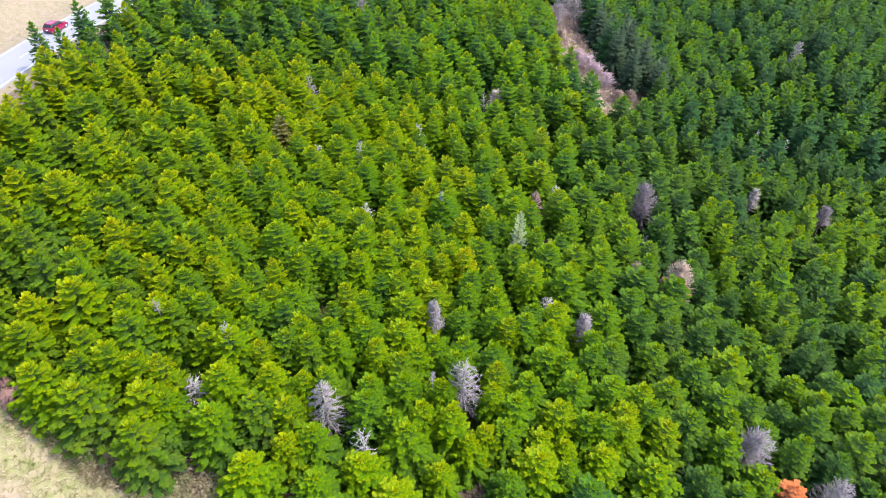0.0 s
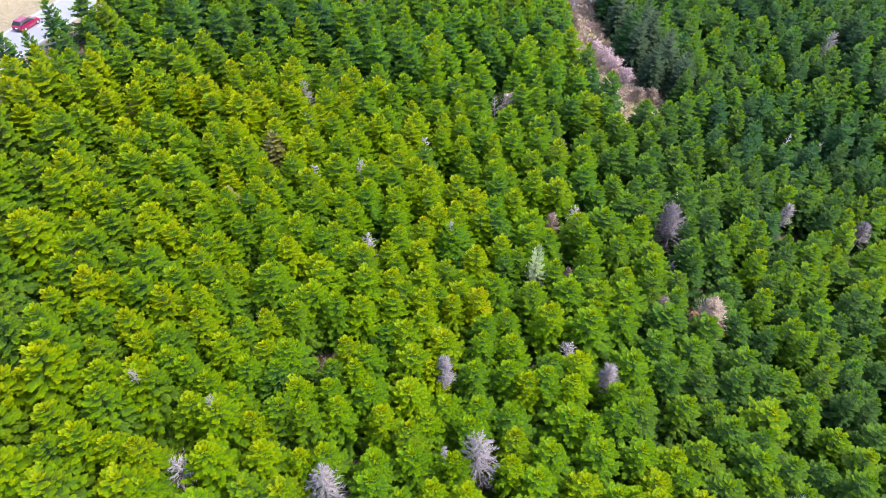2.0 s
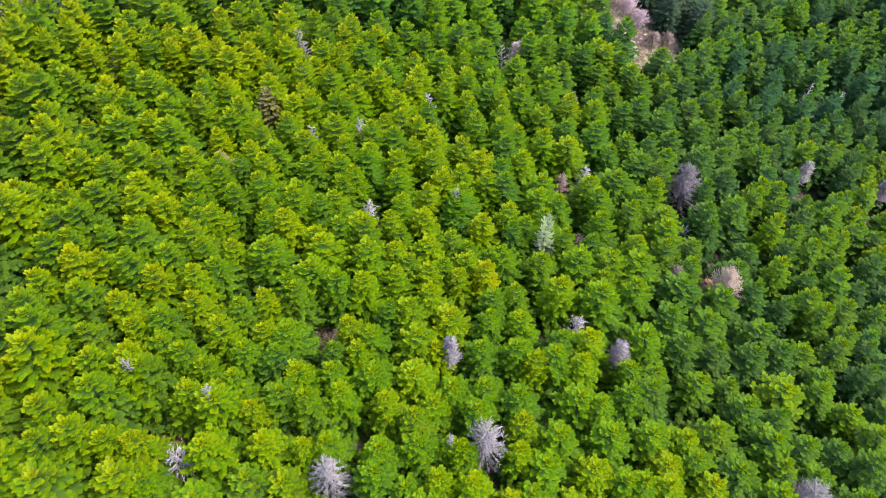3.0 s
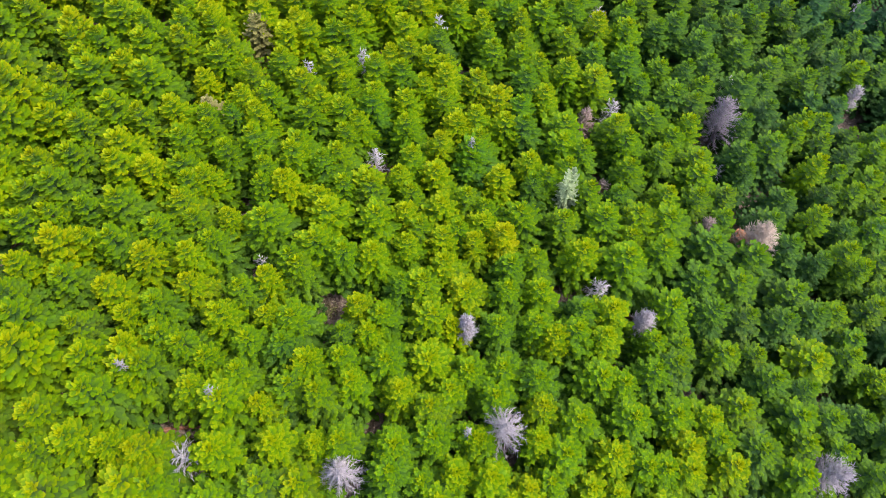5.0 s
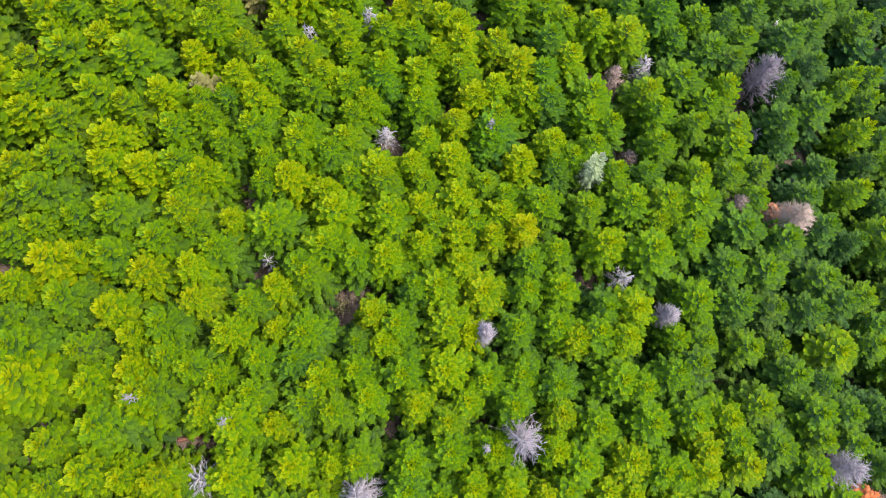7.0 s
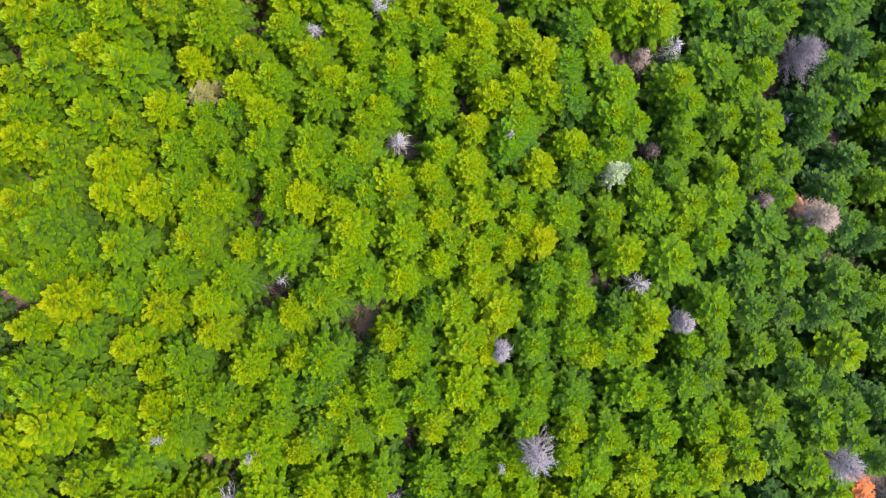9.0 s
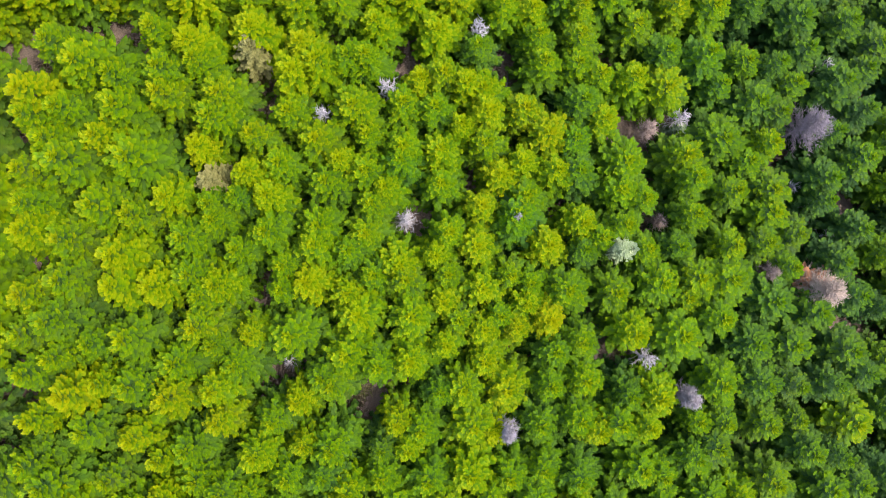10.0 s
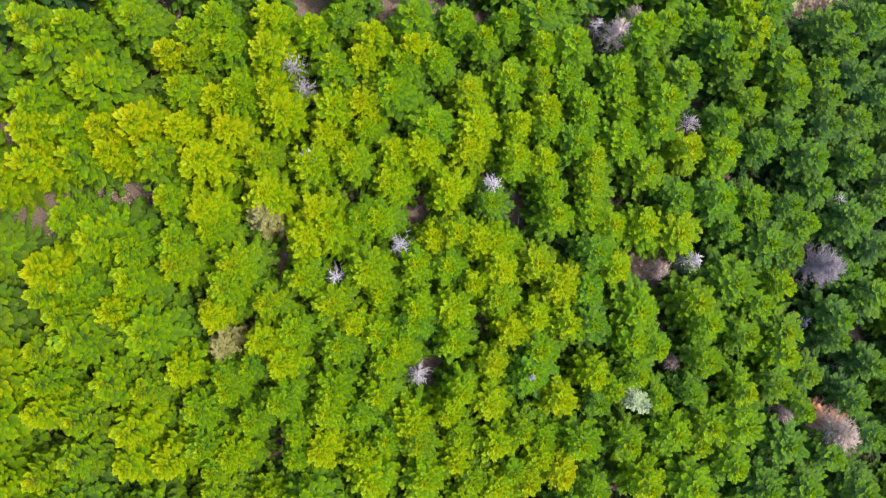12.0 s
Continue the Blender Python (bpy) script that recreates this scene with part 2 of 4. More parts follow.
# ---- ground: one sheet, fine under the stand, coarse to the horizon ----
def build_ground():
    def axis(lo, hi, far_lo, far_hi, step=1.25):
        mids = list(np.arange(lo, hi + 0.01, step))
        down = [lo - d for d in (4, 10, 20, 40, 80, 160, 320, 700, 1500) if lo - d > far_lo]
        up = [hi + d for d in (4, 10, 20, 40, 80, 160, 320, 700, 1500) if hi + d < far_hi]
        return [far_lo] + down[::-1] + mids + up + [far_hi]
    xs, ys = axis(-100, 110, -2500, 2500), axis(-10, 185, -2500, 2500)
    verts = [(x, y, land(x, y)) for y in ys for x in xs]
    grass = [max(open_ground(x, y), in_clearing(x, y - 2.6), outside(x, y)) for y in ys for x in xs]
    meadow = [max(in_clearing(x, y - 1.2), 0.8 * in_gully(x, y)) for y in ys for x in xs]
    n = len(xs)
    j, i = np.meshgrid(np.arange(len(ys) - 1), np.arange(n - 1), indexing="ij")
    q = (j * n + i).ravel()
    tris = np.concatenate([np.stack([q, q + 1, q + n + 1], 1), np.stack([q, q + n + 1, q + n], 1)])
    me = mesh_of("ground", verts, tris, {"grass": grass, "meadow": meadow}, [GROUND], smooth_faces=True)
    return tagged(new("ground", me), "brown needle litter under the firs, dry straw-coloured grass in the openings", "ground", kind="structure")


ground = build_ground()


# ---- road ----
def ribbon(s0, s1, d0, d1, lift, step=2.0, thick=0.0):
    """A strip along the road between two offsets, lying lift above the road's bed."""
    bm = bmesh.new()
    n = max(1, int(abs(s1 - s0) / step))
    rows = []
    for i in range(n + 1):
        s = s0 + (s1 - s0) * i / n
        x, y = road_point(s)
        z = hillside(x, y) + lift
        row = [bm.verts.new((x + ROAD_N.x * d, y + ROAD_N.y * d, z - 0.012 * abs(d))) for d in (d0, (d0 + d1) / 2, d1)]
        if thick:
            row = [bm.verts.new(row[0].co - Vector((ROAD_N.x * 0.1, ROAD_N.y * 0.1, thick)))] + row + [bm.verts.new(row[-1].co + Vector((ROAD_N.x * 0.1, ROAD_N.y * 0.1, -thick)))]
        rows.append(row)
    for r0, r1 in zip(rows, rows[1:]):
        for k in range(len(r0) - 1):
            bm.faces.new((r0[k], r0[k + 1], r1[k + 1], r1[k]))
    bmesh.ops.recalc_face_normals(bm, faces=bm.faces)
    return bm


def build_road():
    me = bpy.data.meshes.new("road")
    bm = ribbon(-160, 160, -ROAD_HALF - 0.45, ROAD_HALF + 0.45, 0.0, thick=0.25)
    bm.to_mesh(me)
    bm.free()
    me.materials.append(ASPHALT)
    road = tagged(new("road", me), "pale grey two-lane asphalt road with worn white lines", "road", kind="structure")
    for side in (-1, 1):
        part("edge_line", ribbon(-160, 160, side * ROAD_HALF - 0.075, side * ROAD_HALF + 0.075, 0.012), LINE_WHITE, road, "worn white edge line")
    for k in range(-12, 13):
        s = -3.8 + 10.5 * k
        part("centre_dash", ribbon(s, s + 2.5, -0.075, 0.075, 0.028, 1.0), LINE_WHITE, road, "white centre-line dash")
    return road


build_road()


# ---- firs ----
def fir_arrays(seed, height, radius, tiers, shoots, branches, foot=0.9, full=0.8, plump=1.0):
    """Crown of a young fir: whorls of drooping branches, each with small shoots in pairs along it."""
    rnd = random.Random(seed)
    V, F, fresh = [], [], []

    def lobe(p, way, length, width, f0, f1, fold):
        """A small shoot, folded along its rib, widest past its middle."""
        side = Vector((-way.y, way.x, 0.0))
        if side.length < 1e-4:
            side = Vector((1, 0, 0))
        side.normalize()
        mid = p + way * (length * 0.58) + Vector((0, 0, -fold * width))
        tip = p + way * length + Vector((0, 0, -0.06 * length))
        i, fm = len(V), f0 * 0.35 + f1 * 0.65
        V.extend((p, mid + side * width, tip, mid - side * width))
        fresh.extend((f0, fm, f1, fm))
        F.extend(((i, i + 1, i + 2), (i, i + 2, i + 3)))

    phase = rnd.uniform(0, 6.28)
    lump = [rnd.uniform(0.90, 1.10) for _ in range(5)]

    def frond(az, zz, L, rise, sag, n, f_tip, spread):
        """One branch: a bent rib with an upswept end, and small shoots in pairs along it that shorten towards the tip."""
        out = Vector((math.cos(az), math.sin(az), 0.0))
        roll = rnd.uniform(-0.32, 0.32)
        side = Vector((-out.y, out.x, roll))
        wide = spread * L

        def at(s):
            return out * (L * s) + Vector((0, 0, zz + L * (rise * s - sag * s * s + 0.20 * s ** 4)))

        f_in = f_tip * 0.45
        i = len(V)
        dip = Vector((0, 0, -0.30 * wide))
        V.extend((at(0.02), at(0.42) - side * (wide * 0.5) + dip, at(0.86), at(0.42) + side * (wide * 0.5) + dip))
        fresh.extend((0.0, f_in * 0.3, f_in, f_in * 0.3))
        F.extend(((i, i + 2, i + 1), (i, i + 3, i + 2)))
        for k in range(n):
            s = 0.30 + 0.62 * (k + rnd.uniform(0.1, 0.9)) / n
            for sd in (-1, 1):
                q = az + sd * (1.15 - 0.55 * s) * rnd.uniform(0.65, 1.25)
                ln = min(0.72, 0.16 + wide * (1.00 - 0.72 * s)) * rnd.uniform(0.70, 1.20)
                slope = rise - 2 * sag * s + 0.5 * s ** 3 - 0.04 + sd * roll * 0.6 + rnd.uniform(-0.20, 0.08)
                way = Vector((math.cos(q), math.sin(q), slope)).normalized()
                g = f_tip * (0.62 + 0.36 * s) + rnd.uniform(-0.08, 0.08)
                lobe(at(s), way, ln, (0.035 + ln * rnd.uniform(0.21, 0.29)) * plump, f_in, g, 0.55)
        p = at(0.80)
        way = at(1.04) - p
        lobe(p, way.normalized(), way.length, 0.05 + 0.22 * way.length, f_in, f_tip * 1.05, 0.45)

    for t in range(tiers):
        u = t / (tiers - 1)
        z = foot + (height - 0.45 - foot) * u ** 0.94
        reach = radius * ((1 - u) ** full) * (0.82 + 0.18 * min(1, u * 5)) + 0.32 * (1 - 0.5 * u)
        nb = max(5, round(branches * (1.0 if u < 0.5 else 0.9 if u < 0.75 else 0.72)))
        phase += 2.4
        tilt, tilt_az = rnd.uniform(0, 0.10), rnd.uniform(0, 6.28)
        for b in range(nb):
            az = phase + 6.2832 * (b + rnd.uniform(-0.30, 0.30)) / nb
            L = reach * rnd.uniform(0.82, 1.10) * lump[int(az / 1.2566) % 5]
            rise = 0.02 + 0.30 * u + 0.75 * u ** 4 + tilt * math.cos(az - tilt_az) + rnd.uniform(-0.05, 0.05)
            n = shoots if u < 0.6 else max(3, shoots - 2) if u < 0.82 else 3
            # freshness climbs with u, so lit tops and shaded lower tiers are coloured in
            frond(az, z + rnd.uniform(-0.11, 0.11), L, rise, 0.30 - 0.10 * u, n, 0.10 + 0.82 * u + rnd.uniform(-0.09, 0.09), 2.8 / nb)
    for k in range(12):
        az, low = phase + k * 2.4, k / 12
        lobe(Vector((0, 0, height - 0.55 - 0.35 * low)), Vector((math.cos(az) * (0.25 + 1.1 * low), math.sin(az) * (0.25 + 1.1 * low), 1)).normalized(), 0.70, 0.12, 0.65, 1.0 - 0.2 * low, 0.2)
    return np.array([tuple(v) for v in V], dtype=np.float32), np.array(F, dtype=np.int32), np.array(fresh, dtype=np.float32)


def trunk_arrays(height, r0, sides=6, rings=5, seed=0, sway=0.05):
    rnd = random.Random(seed)
    V, F = [], []
    dx = dy = 0.0
    for i in range(rings):
        f = i / (rings - 1)
        r = r0 * (1 - f) ** 0.8 + 0.02
        dx += rnd.uniform(-sway, sway)
        dy += rnd.uniform(-sway, sway)
        if i == 0:
            r *= 1.35
        for k in range(sides):
            q = 6.2832 * k / sides
            V.append((dx + r * math.cos(q), dy + r * math.sin(q), -0.3 + (height + 0.3) * f))
    for i in range(rings - 1):
        for k in range(sides):
            k2 = (k + 1) % sides
            p, q, r_, s_ = i * sides + k, i * sides + k2, (i + 1) * sides + k2, (i + 1) * sides + k
            F.extend(((p, q, r_), (p, r_, s_)))
    return np.array(V, dtype=np.float32), np.array(F, dtype=np.int32)


NEAR_SHAPES, FAR_SHAPES, DISTANT_SHAPES = [], [], []
for k in range(8):
    r = random.Random(50 + k)
    args = (8.6, 2.74 * r.uniform(0.92, 1.1), 0.7, r.uniform(0.58, 0.76))
    NEAR_SHAPES.append(fir_arrays(100 + k, args[0], args[1], 12, 6, 10, args[2], args[3]))
    FAR_SHAPES.append(fir_arrays(200 + k, args[0], args[1], 12, 4, 9, args[2], args[3], 1.25))
    DISTANT_SHAPES.append(fir_arrays(300 + k, args[0], args[1], 11, 3, 7, 0.9, args[3] + 0.1, 1.55))
TRUNK = trunk_arrays(6.9, 0.12)
TRUNK_MESH = mesh_of("fir_trunk", TRUNK[0], TRUNK[1], mats=[BARK], smooth_faces=True)
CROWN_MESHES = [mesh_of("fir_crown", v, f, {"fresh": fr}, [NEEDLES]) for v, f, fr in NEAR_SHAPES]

taken = []          # where a tree stands: x, y, its share of room
stand = []          # firs of the joined stand: x, y, height, width, turn, tone, blue, shape


def tone_words(tone, blue):
    if blue > 0.5:
        return "blue-green"
    return "yellow-green" if tone > 0.66 else "dark green" if tone < 0.3 else "fresh green"


def dryness(x, r_):
    """The share of brown in a fir's foliage: most have a little, some a lot, more down the slope."""
    return min(1.0, max(0.0, r_ ** 3 * 0.8 + 0.018 * max(0.0, min(25.0, -x - 8)) + 0.016 * max(0.0, min(22.0, x - 14))))


def light_tone(x, y):
    """Light and shade put into needle tone: paler, yellower on the upper left of the slope, darker towards the hollow
    and right.
    """
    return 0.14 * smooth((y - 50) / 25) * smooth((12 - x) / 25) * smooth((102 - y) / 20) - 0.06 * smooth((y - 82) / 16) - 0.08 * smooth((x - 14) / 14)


def fir(x, y, height=8.6, tone=0.5, blue=0.0, width=1.0):
    """One fir of the stand as a thing of its own."""
    rnd = random.Random(int(x * 131 + y * 977))
    k = rnd.randrange(len(CROWN_MESHES))
    dry = dryness(x, rnd.random())
    tree = new("fir_tree")
    size = "tall " if height > 9.4 else "small " if height < 7 else ""
    tagged(tree, f"{size}{tone_words(tone, blue)} young fir with tiered drooping sprays", "fir tree", "firs of the plantation")
    tree.empty_display_size = 0.5
    h = height / 8.6
    tree.matrix_basis = Matrix.LocRotScale((x, y, land(x, y)), Euler((rnd.uniform(-0.05, 0.05), rnd.uniform(-0.05, 0.05), rnd.uniform(0, 6.28))), (width * rnd.uniform(0.95, 1.05), width * rnd.uniform(0.95, 1.05), h))
    for name, me in (("trunk", TRUNK_MESH), ("crown", CROWN_MESHES[k])):
        ob = new(name, me)
        ob.parent = tree
        ob.color = (tone, blue, dry, 1.0)
    taken.append((x, y, 1.0))
    return tree


def room(x, y, gap):
    return all((x - a_) ** 2 + (y - b_) ** 2 > (gap * c_) ** 2 for a_, b_, c_ in taken)


ROW_TURN = radians(-8.0)


def planting(x0, x1, y0, y1, gap_x, gap_y, seed):
    """Plantation rows that run down the slope, uneven as they have grown."""
    rnd = random.Random(seed)
    c, s = math.cos(ROW_TURN), math.sin(ROW_TURN)
    for i in range(-70, 71):
        for j in range(-5, 80):
            u, v = i * gap_x + (j % 2) * 0.5 * gap_x, j * gap_y
            x = c * u - s * v + rnd.gauss(0, 0.62)
            y = s * u + c * v + rnd.gauss(0, 0.62)
            r1, r2, r3, r4 = rnd.random(), rnd.random(), rnd.random(), rnd.random()
            if x0 < x < x1 and y0 < y < y1:
                yield x, y, r1, r2, r3, r4


def seen_ground(x, y):
    """The stretch of the hill that the stand covers, with a margin."""
    half = 44 + 0.50 * max(0.0, y - 18) + 4.0 * noise.noise(Vector((y * 0.09, x * 0.02, 5.0)))
    return 2 < y < 176 and abs(x) < half + 2


GAPS = ((-24.2, 38.0, 2.5), (-22.1, 34.6, 2.5), (-13.0, 48.9, 2.7), (-19.6, 50.6, 2.4), (-18.2, 52.6, 2.3), (-21.6, 74.8, 2.5), (-21.3, 72.8, 2.3), (-8.4, 65.3, 2.5), (-10.4, 76.3, 2.4), (-24.3, 67.6, 2.2),
        (-23.2, 56.6, 2.2), (-26.6, 56.2, 2.2), (-35.0, 79.2, 2.4), (-39.5, 76.4, 2.6), (-22.0, 84.4, 2.3), (9.1, 80.4, 2.3), (15.2, 72.6, 2.7), (11.8, 63.5, 2.3), (-15.6, 54.0, 2.2), (27.0, 38.0, 2.3))


def clear_of_gaps(x, y):
    """Where a fir stands that would else reach into an opening of the canopy."""
    for gx, gy, gr in GAPS:
        d = math.hypot(x - gx, y - gy)
        if d < gr:
            return gx + (x - gx) * gr / max(d, 0.2), gy + (y - gy) * gr / max(d, 0.2)
    return x, y


NEAR_BOX = (-27.0, 27.0, 33.0, 86.0)


# ---- the firs over which the camera flies, row by row across the slope ----
def fir_row(y, *trees):
    """A row at y: for each fir its x, its step out of the row, its width and its tone (tenths: 1 blue-green to 9 yellow-green)."""
    for x, step, width, tone in trees:
        rnd = random.Random(int(x * 53 + y * 71))
        height = 8.6 * (0.80 + 0.17 * width + rnd.uniform(-0.07, 0.07)) * (0.82 if y + step < 34 else 1.0)
        # past x 14 the tone drops, painting the right side's shade into the needles
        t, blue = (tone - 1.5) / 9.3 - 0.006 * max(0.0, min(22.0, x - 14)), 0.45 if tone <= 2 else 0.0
        if blue:
            t = 0.4
        if x < -25:
            t, blue = max(t, 0.42), 0.0
        t += light_tone(x, y)
        x, y_ = clear_of_gaps(x, y + step)
        if abs(x + 1) < 26.5 and 34 < y_ < 90:
            fir(x, y_, height, t, blue, width)
        else:
            taken.append((x, y_, 1.0))
            stand.append((x, y_, height, width, rnd.uniform(0, 6.28), t, blue, rnd.randrange(len(FAR_SHAPES))))


fir_row(24, (-10.7, 3.0, 1.14, 6))
fir_row(27, (-25.3, 2.4, 1.30, 3), (-16.4, 0.9, 1.23, 8), (-7.1, 2.0, 1.15, 8), (-0.2, 2.2, 0.89, 8))
fir_row(30, (-30.8, 2.6, 1.30, 6), (-20.0, 1.8, 1.17, 6), (-13.6, 0.4, 0.98, 8), (-11.3, 1.2, 1.07, 6), (-3.3, 2.3, 1.30, 6), (2.4, 2.4, 0.91, 8), (8.8, 0.8, 1.30, 8), (15.0, 2.1, 1.23, 8), (19.8, 0.9, 1.30, 7), (31.4, 2.2, 1.10, 7))
fir_row(33, (-34.6, 0.8, 1.12, 8), (-31.3, 2.2, 0.99, 6), (-26.5, 2.4, 0.90, 8), (-25.7, 0.2, 1.26, 7), (-24.4, 2.7, 0.90, 8), (-23.3, 0.6, 0.96, 6), (-19.6, 2.8, 1.04, 8), (-16.5, 0.4, 1.08, 5), (-15.8, 3.0, 1.11, 8), (-13.8, 0.4, 0.96, 7), (-7.3, 1.4, 0.96, 5), (-4.6, 0.7, 1.04, 5), (-1.8, 1.5, 0.90, 8), (0.8, 1.0, 1.06, 8), (3.9, 0.4, 0.91, 8), (5.7, 0.9, 0.92, 6), (9.3, 0.6, 0.93, 8), (11.0, 2.8, 0.94, 8), (11.6, 0.2, 0.94, 8), (13.8, 2.0, 1.11, 6), (15.7, 1.6, 1.12, 6), (17.8, 2.0, 1.15, 8), (21.6, 2.2, 1.07, 8), (28.1, 1.9, 1.11, 7))
fir_row(36, (-32.0, 1.9, 0.99, 7), (-29.1, 0.1, 0.90, 8), (-12.7, 0.5, 0.82, 8), (-10.7, 0.5, 1.04, 6), (-6.9, 0.5, 0.97, 6), (-3.5, 1.0, 0.98, 6), (0.4, 0.9, 0.83, 6), (5.0, 1.3, 0.92, 8), (6.8, 0.1, 1.08, 6), (8.8, 2.9, 1.13, 6), (18.2, 1.3, 1.14, 8), (20.9, 1.9, 0.98, 6), (25.8, 1.2, 1.24, 5), (28.9, 1.7, 1.21, 6), (32.8, 1.2, 1.08, 6), (43.3, 0.2, 1.30, 6))
fir_row(39, (-28.4, 0.3, 1.21, 6), (-25.2, 2.4, 1.06, 5), (-22.3, 1.2, 0.95, 7), (-19.0, 2.3, 0.98, 6), (-16.8, 0.4, 0.82, 8), (-14.9, 1.6, 1.06, 5), (-12.6, 1.1, 1.05, 6), (-10.2, 2.2, 1.06, 7), (-6.7, 1.5, 1.00, 8), (-4.1, 0.4, 1.00, 6), (-2.7, 2.1, 0.92, 7), (1.5, 1.8, 0.94, 6), (5.3, 0.6, 0.95, 7), (12.9, 0.1, 1.07, 6), (17.1, 0.8, 1.08, 6), (20.3, 0.6, 1.10, 8), (23.7, 1.3, 1.30, 6), (28.9, 0.8, 1.30, 6), (32.3, 0.8, 1.17, 5), (36.1, 1.0, 1.07, 4), (40.9, 2.5, 1.30, 7), (48.0, 1.3, 1.30, 6))
fir_row(42, (-34.4, 2.7, 1.08, 6), (-34.0, 0.4, 1.30, 8), (-30.8, 2.5, 0.99, 4), (-29.7, 0.1, 1.07, 7), (-26.9, 0.9, 0.91, 9), (-25.2, 2.2, 0.90, 6), (-22.9, 1.6, 0.98, 6), (-21.4, 0.7, 0.83, 7), (-18.6, 1.8, 1.05, 6), (-15.7, 1.6, 0.98, 4), (-13.7, 0.7, 0.83, 8), (-11.1, 0.9, 1.06, 6), (-7.2, 1.1, 1.07, 6), (-4.1, 1.4, 1.07, 8), (-0.4, 0.7, 1.09, 6), (2.5, 1.0, 0.93, 6), (5.4, 0.4, 0.94, 5), (10.4, 0.6, 1.22, 6), (12.9, 0.4, 1.06, 6), (15.7, 1.0, 0.95, 5), (18.2, 2.1, 1.08, 4), (27.1, 1.1, 1.23, 5))
fir_row(45, (-35.5, 1.3, 0.92, 6), (-29.1, 2.6, 1.06, 8), (-27.5, 0.7, 0.83, 8), (-25.3, 1.6, 1.05, 5), (-20.6, 0.6, 0.90, 8), (-17.4, 1.3, 0.82, 8), (-15.4, 1.1, 0.95, 6), (-11.5, 0.5, 0.83, 4), (-9.9, 2.8, 0.83, 8), (-9.2, 0.4, 0.83, 8), (-7.9, 2.1, 0.98, 6), (-4.1, 2.0, 1.07, 7), (-2.2, 1.4, 0.84, 10), (2.0, 1.7, 1.09, 5), (5.4, 2.0, 1.02, 6), (6.9, 1.0, 0.94, 8), (8.9, 1.4, 1.03, 6), (11.2, 1.3, 0.96, 8), (16.5, 1.4, 0.95, 6), (18.8, 1.0, 1.08, 5), (23.0, 0.8, 1.01, 6), (31.9, 0.4, 1.30, 8))
fir_row(48, (-35.9, 1.1, 0.92, 8), (-33.3, 3.0, 1.14, 9), (-32.3, 0.2, 1.14, 2), (-26.7, 2.2, 0.97, 8), (-23.8, 2.9, 0.97, 8), (-23.4, 0.2, 0.90, 8), (-19.5, 0.5, 0.97, 6), (-17.5, 1.7, 0.82, 9), (-15.4, 2.8, 0.95, 6), (-6.6, 1.7, 0.90, 5), (-4.5, 2.1, 0.98, 7), (-0.8, 2.0, 0.99, 8), (2.7, 2.4, 0.93, 6), (5.9, 2.3, 0.94, 7), (9.9, 1.2, 1.04, 4), (12.5, 1.1, 1.13, 8), (18.3, 1.4, 1.17, 6), (22.2, 1.3, 1.10, 4), (25.9, 1.2, 1.12, 4), (29.7, 1.1, 1.05, 4), (33.3, 2.0, 1.07, 4))
fir_row(51, (-36.0, 1.6, 0.99, 6), (-34.5, 2.6, 0.84, 7), (-31.4, 0.7, 0.83, 8), (-29.2, 0.5, 1.05, 6), (-26.0, 1.8, 1.12, 6), (-22.1, 1.8, 0.95, 6), (-15.8, 1.4, 0.89, 5), (-14.2, 2.2, 1.04, 7), (-11.6, 1.5, 0.97, 6), (-9.0, 1.5, 1.05, 8), (-6.3, 2.5, 0.90, 8), (-2.7, 1.6, 0.91, 8), (3.2, 1.7, 1.01, 5), (5.9, 2.6, 1.02, 6), (21.7, 1.8, 1.19, 4), (25.7, 1.8, 1.21, 5), (31.5, 1.1, 1.16, 5))
fir_row(54, (-36.4, 1.4, 0.92, 2), (-34.7, 2.2, 1.07, 2), (-32.2, 0.5, 0.98, 4), (-29.4, 0.9, 1.20, 6), (-26.3, 2.5, 0.97, 6), (-23.7, 0.0, 0.89, 6), (-23.4, 2.5, 0.97, 7), (-21.2, 1.2, 0.82, 8), (-18.3, 0.8, 1.19, 6), (-13.1, 2.0, 1.12, 8), (-9.0, 2.0, 1.12, 7), (-5.2, 1.5, 0.90, 6), (-3.1, 0.6, 0.91, 8), (-1.8, 2.0, 0.83, 6), (0.1, 0.8, 0.92, 8), (0.6, 2.9, 0.92, 8), (2.5, 1.5, 0.92, 10), (14.3, -0.3, 1.34, 6), (18.5, 1.3, 1.16, 6), (23.5, 2.8, 1.29, 4), (28.1, 1.8, 1.23, 5))
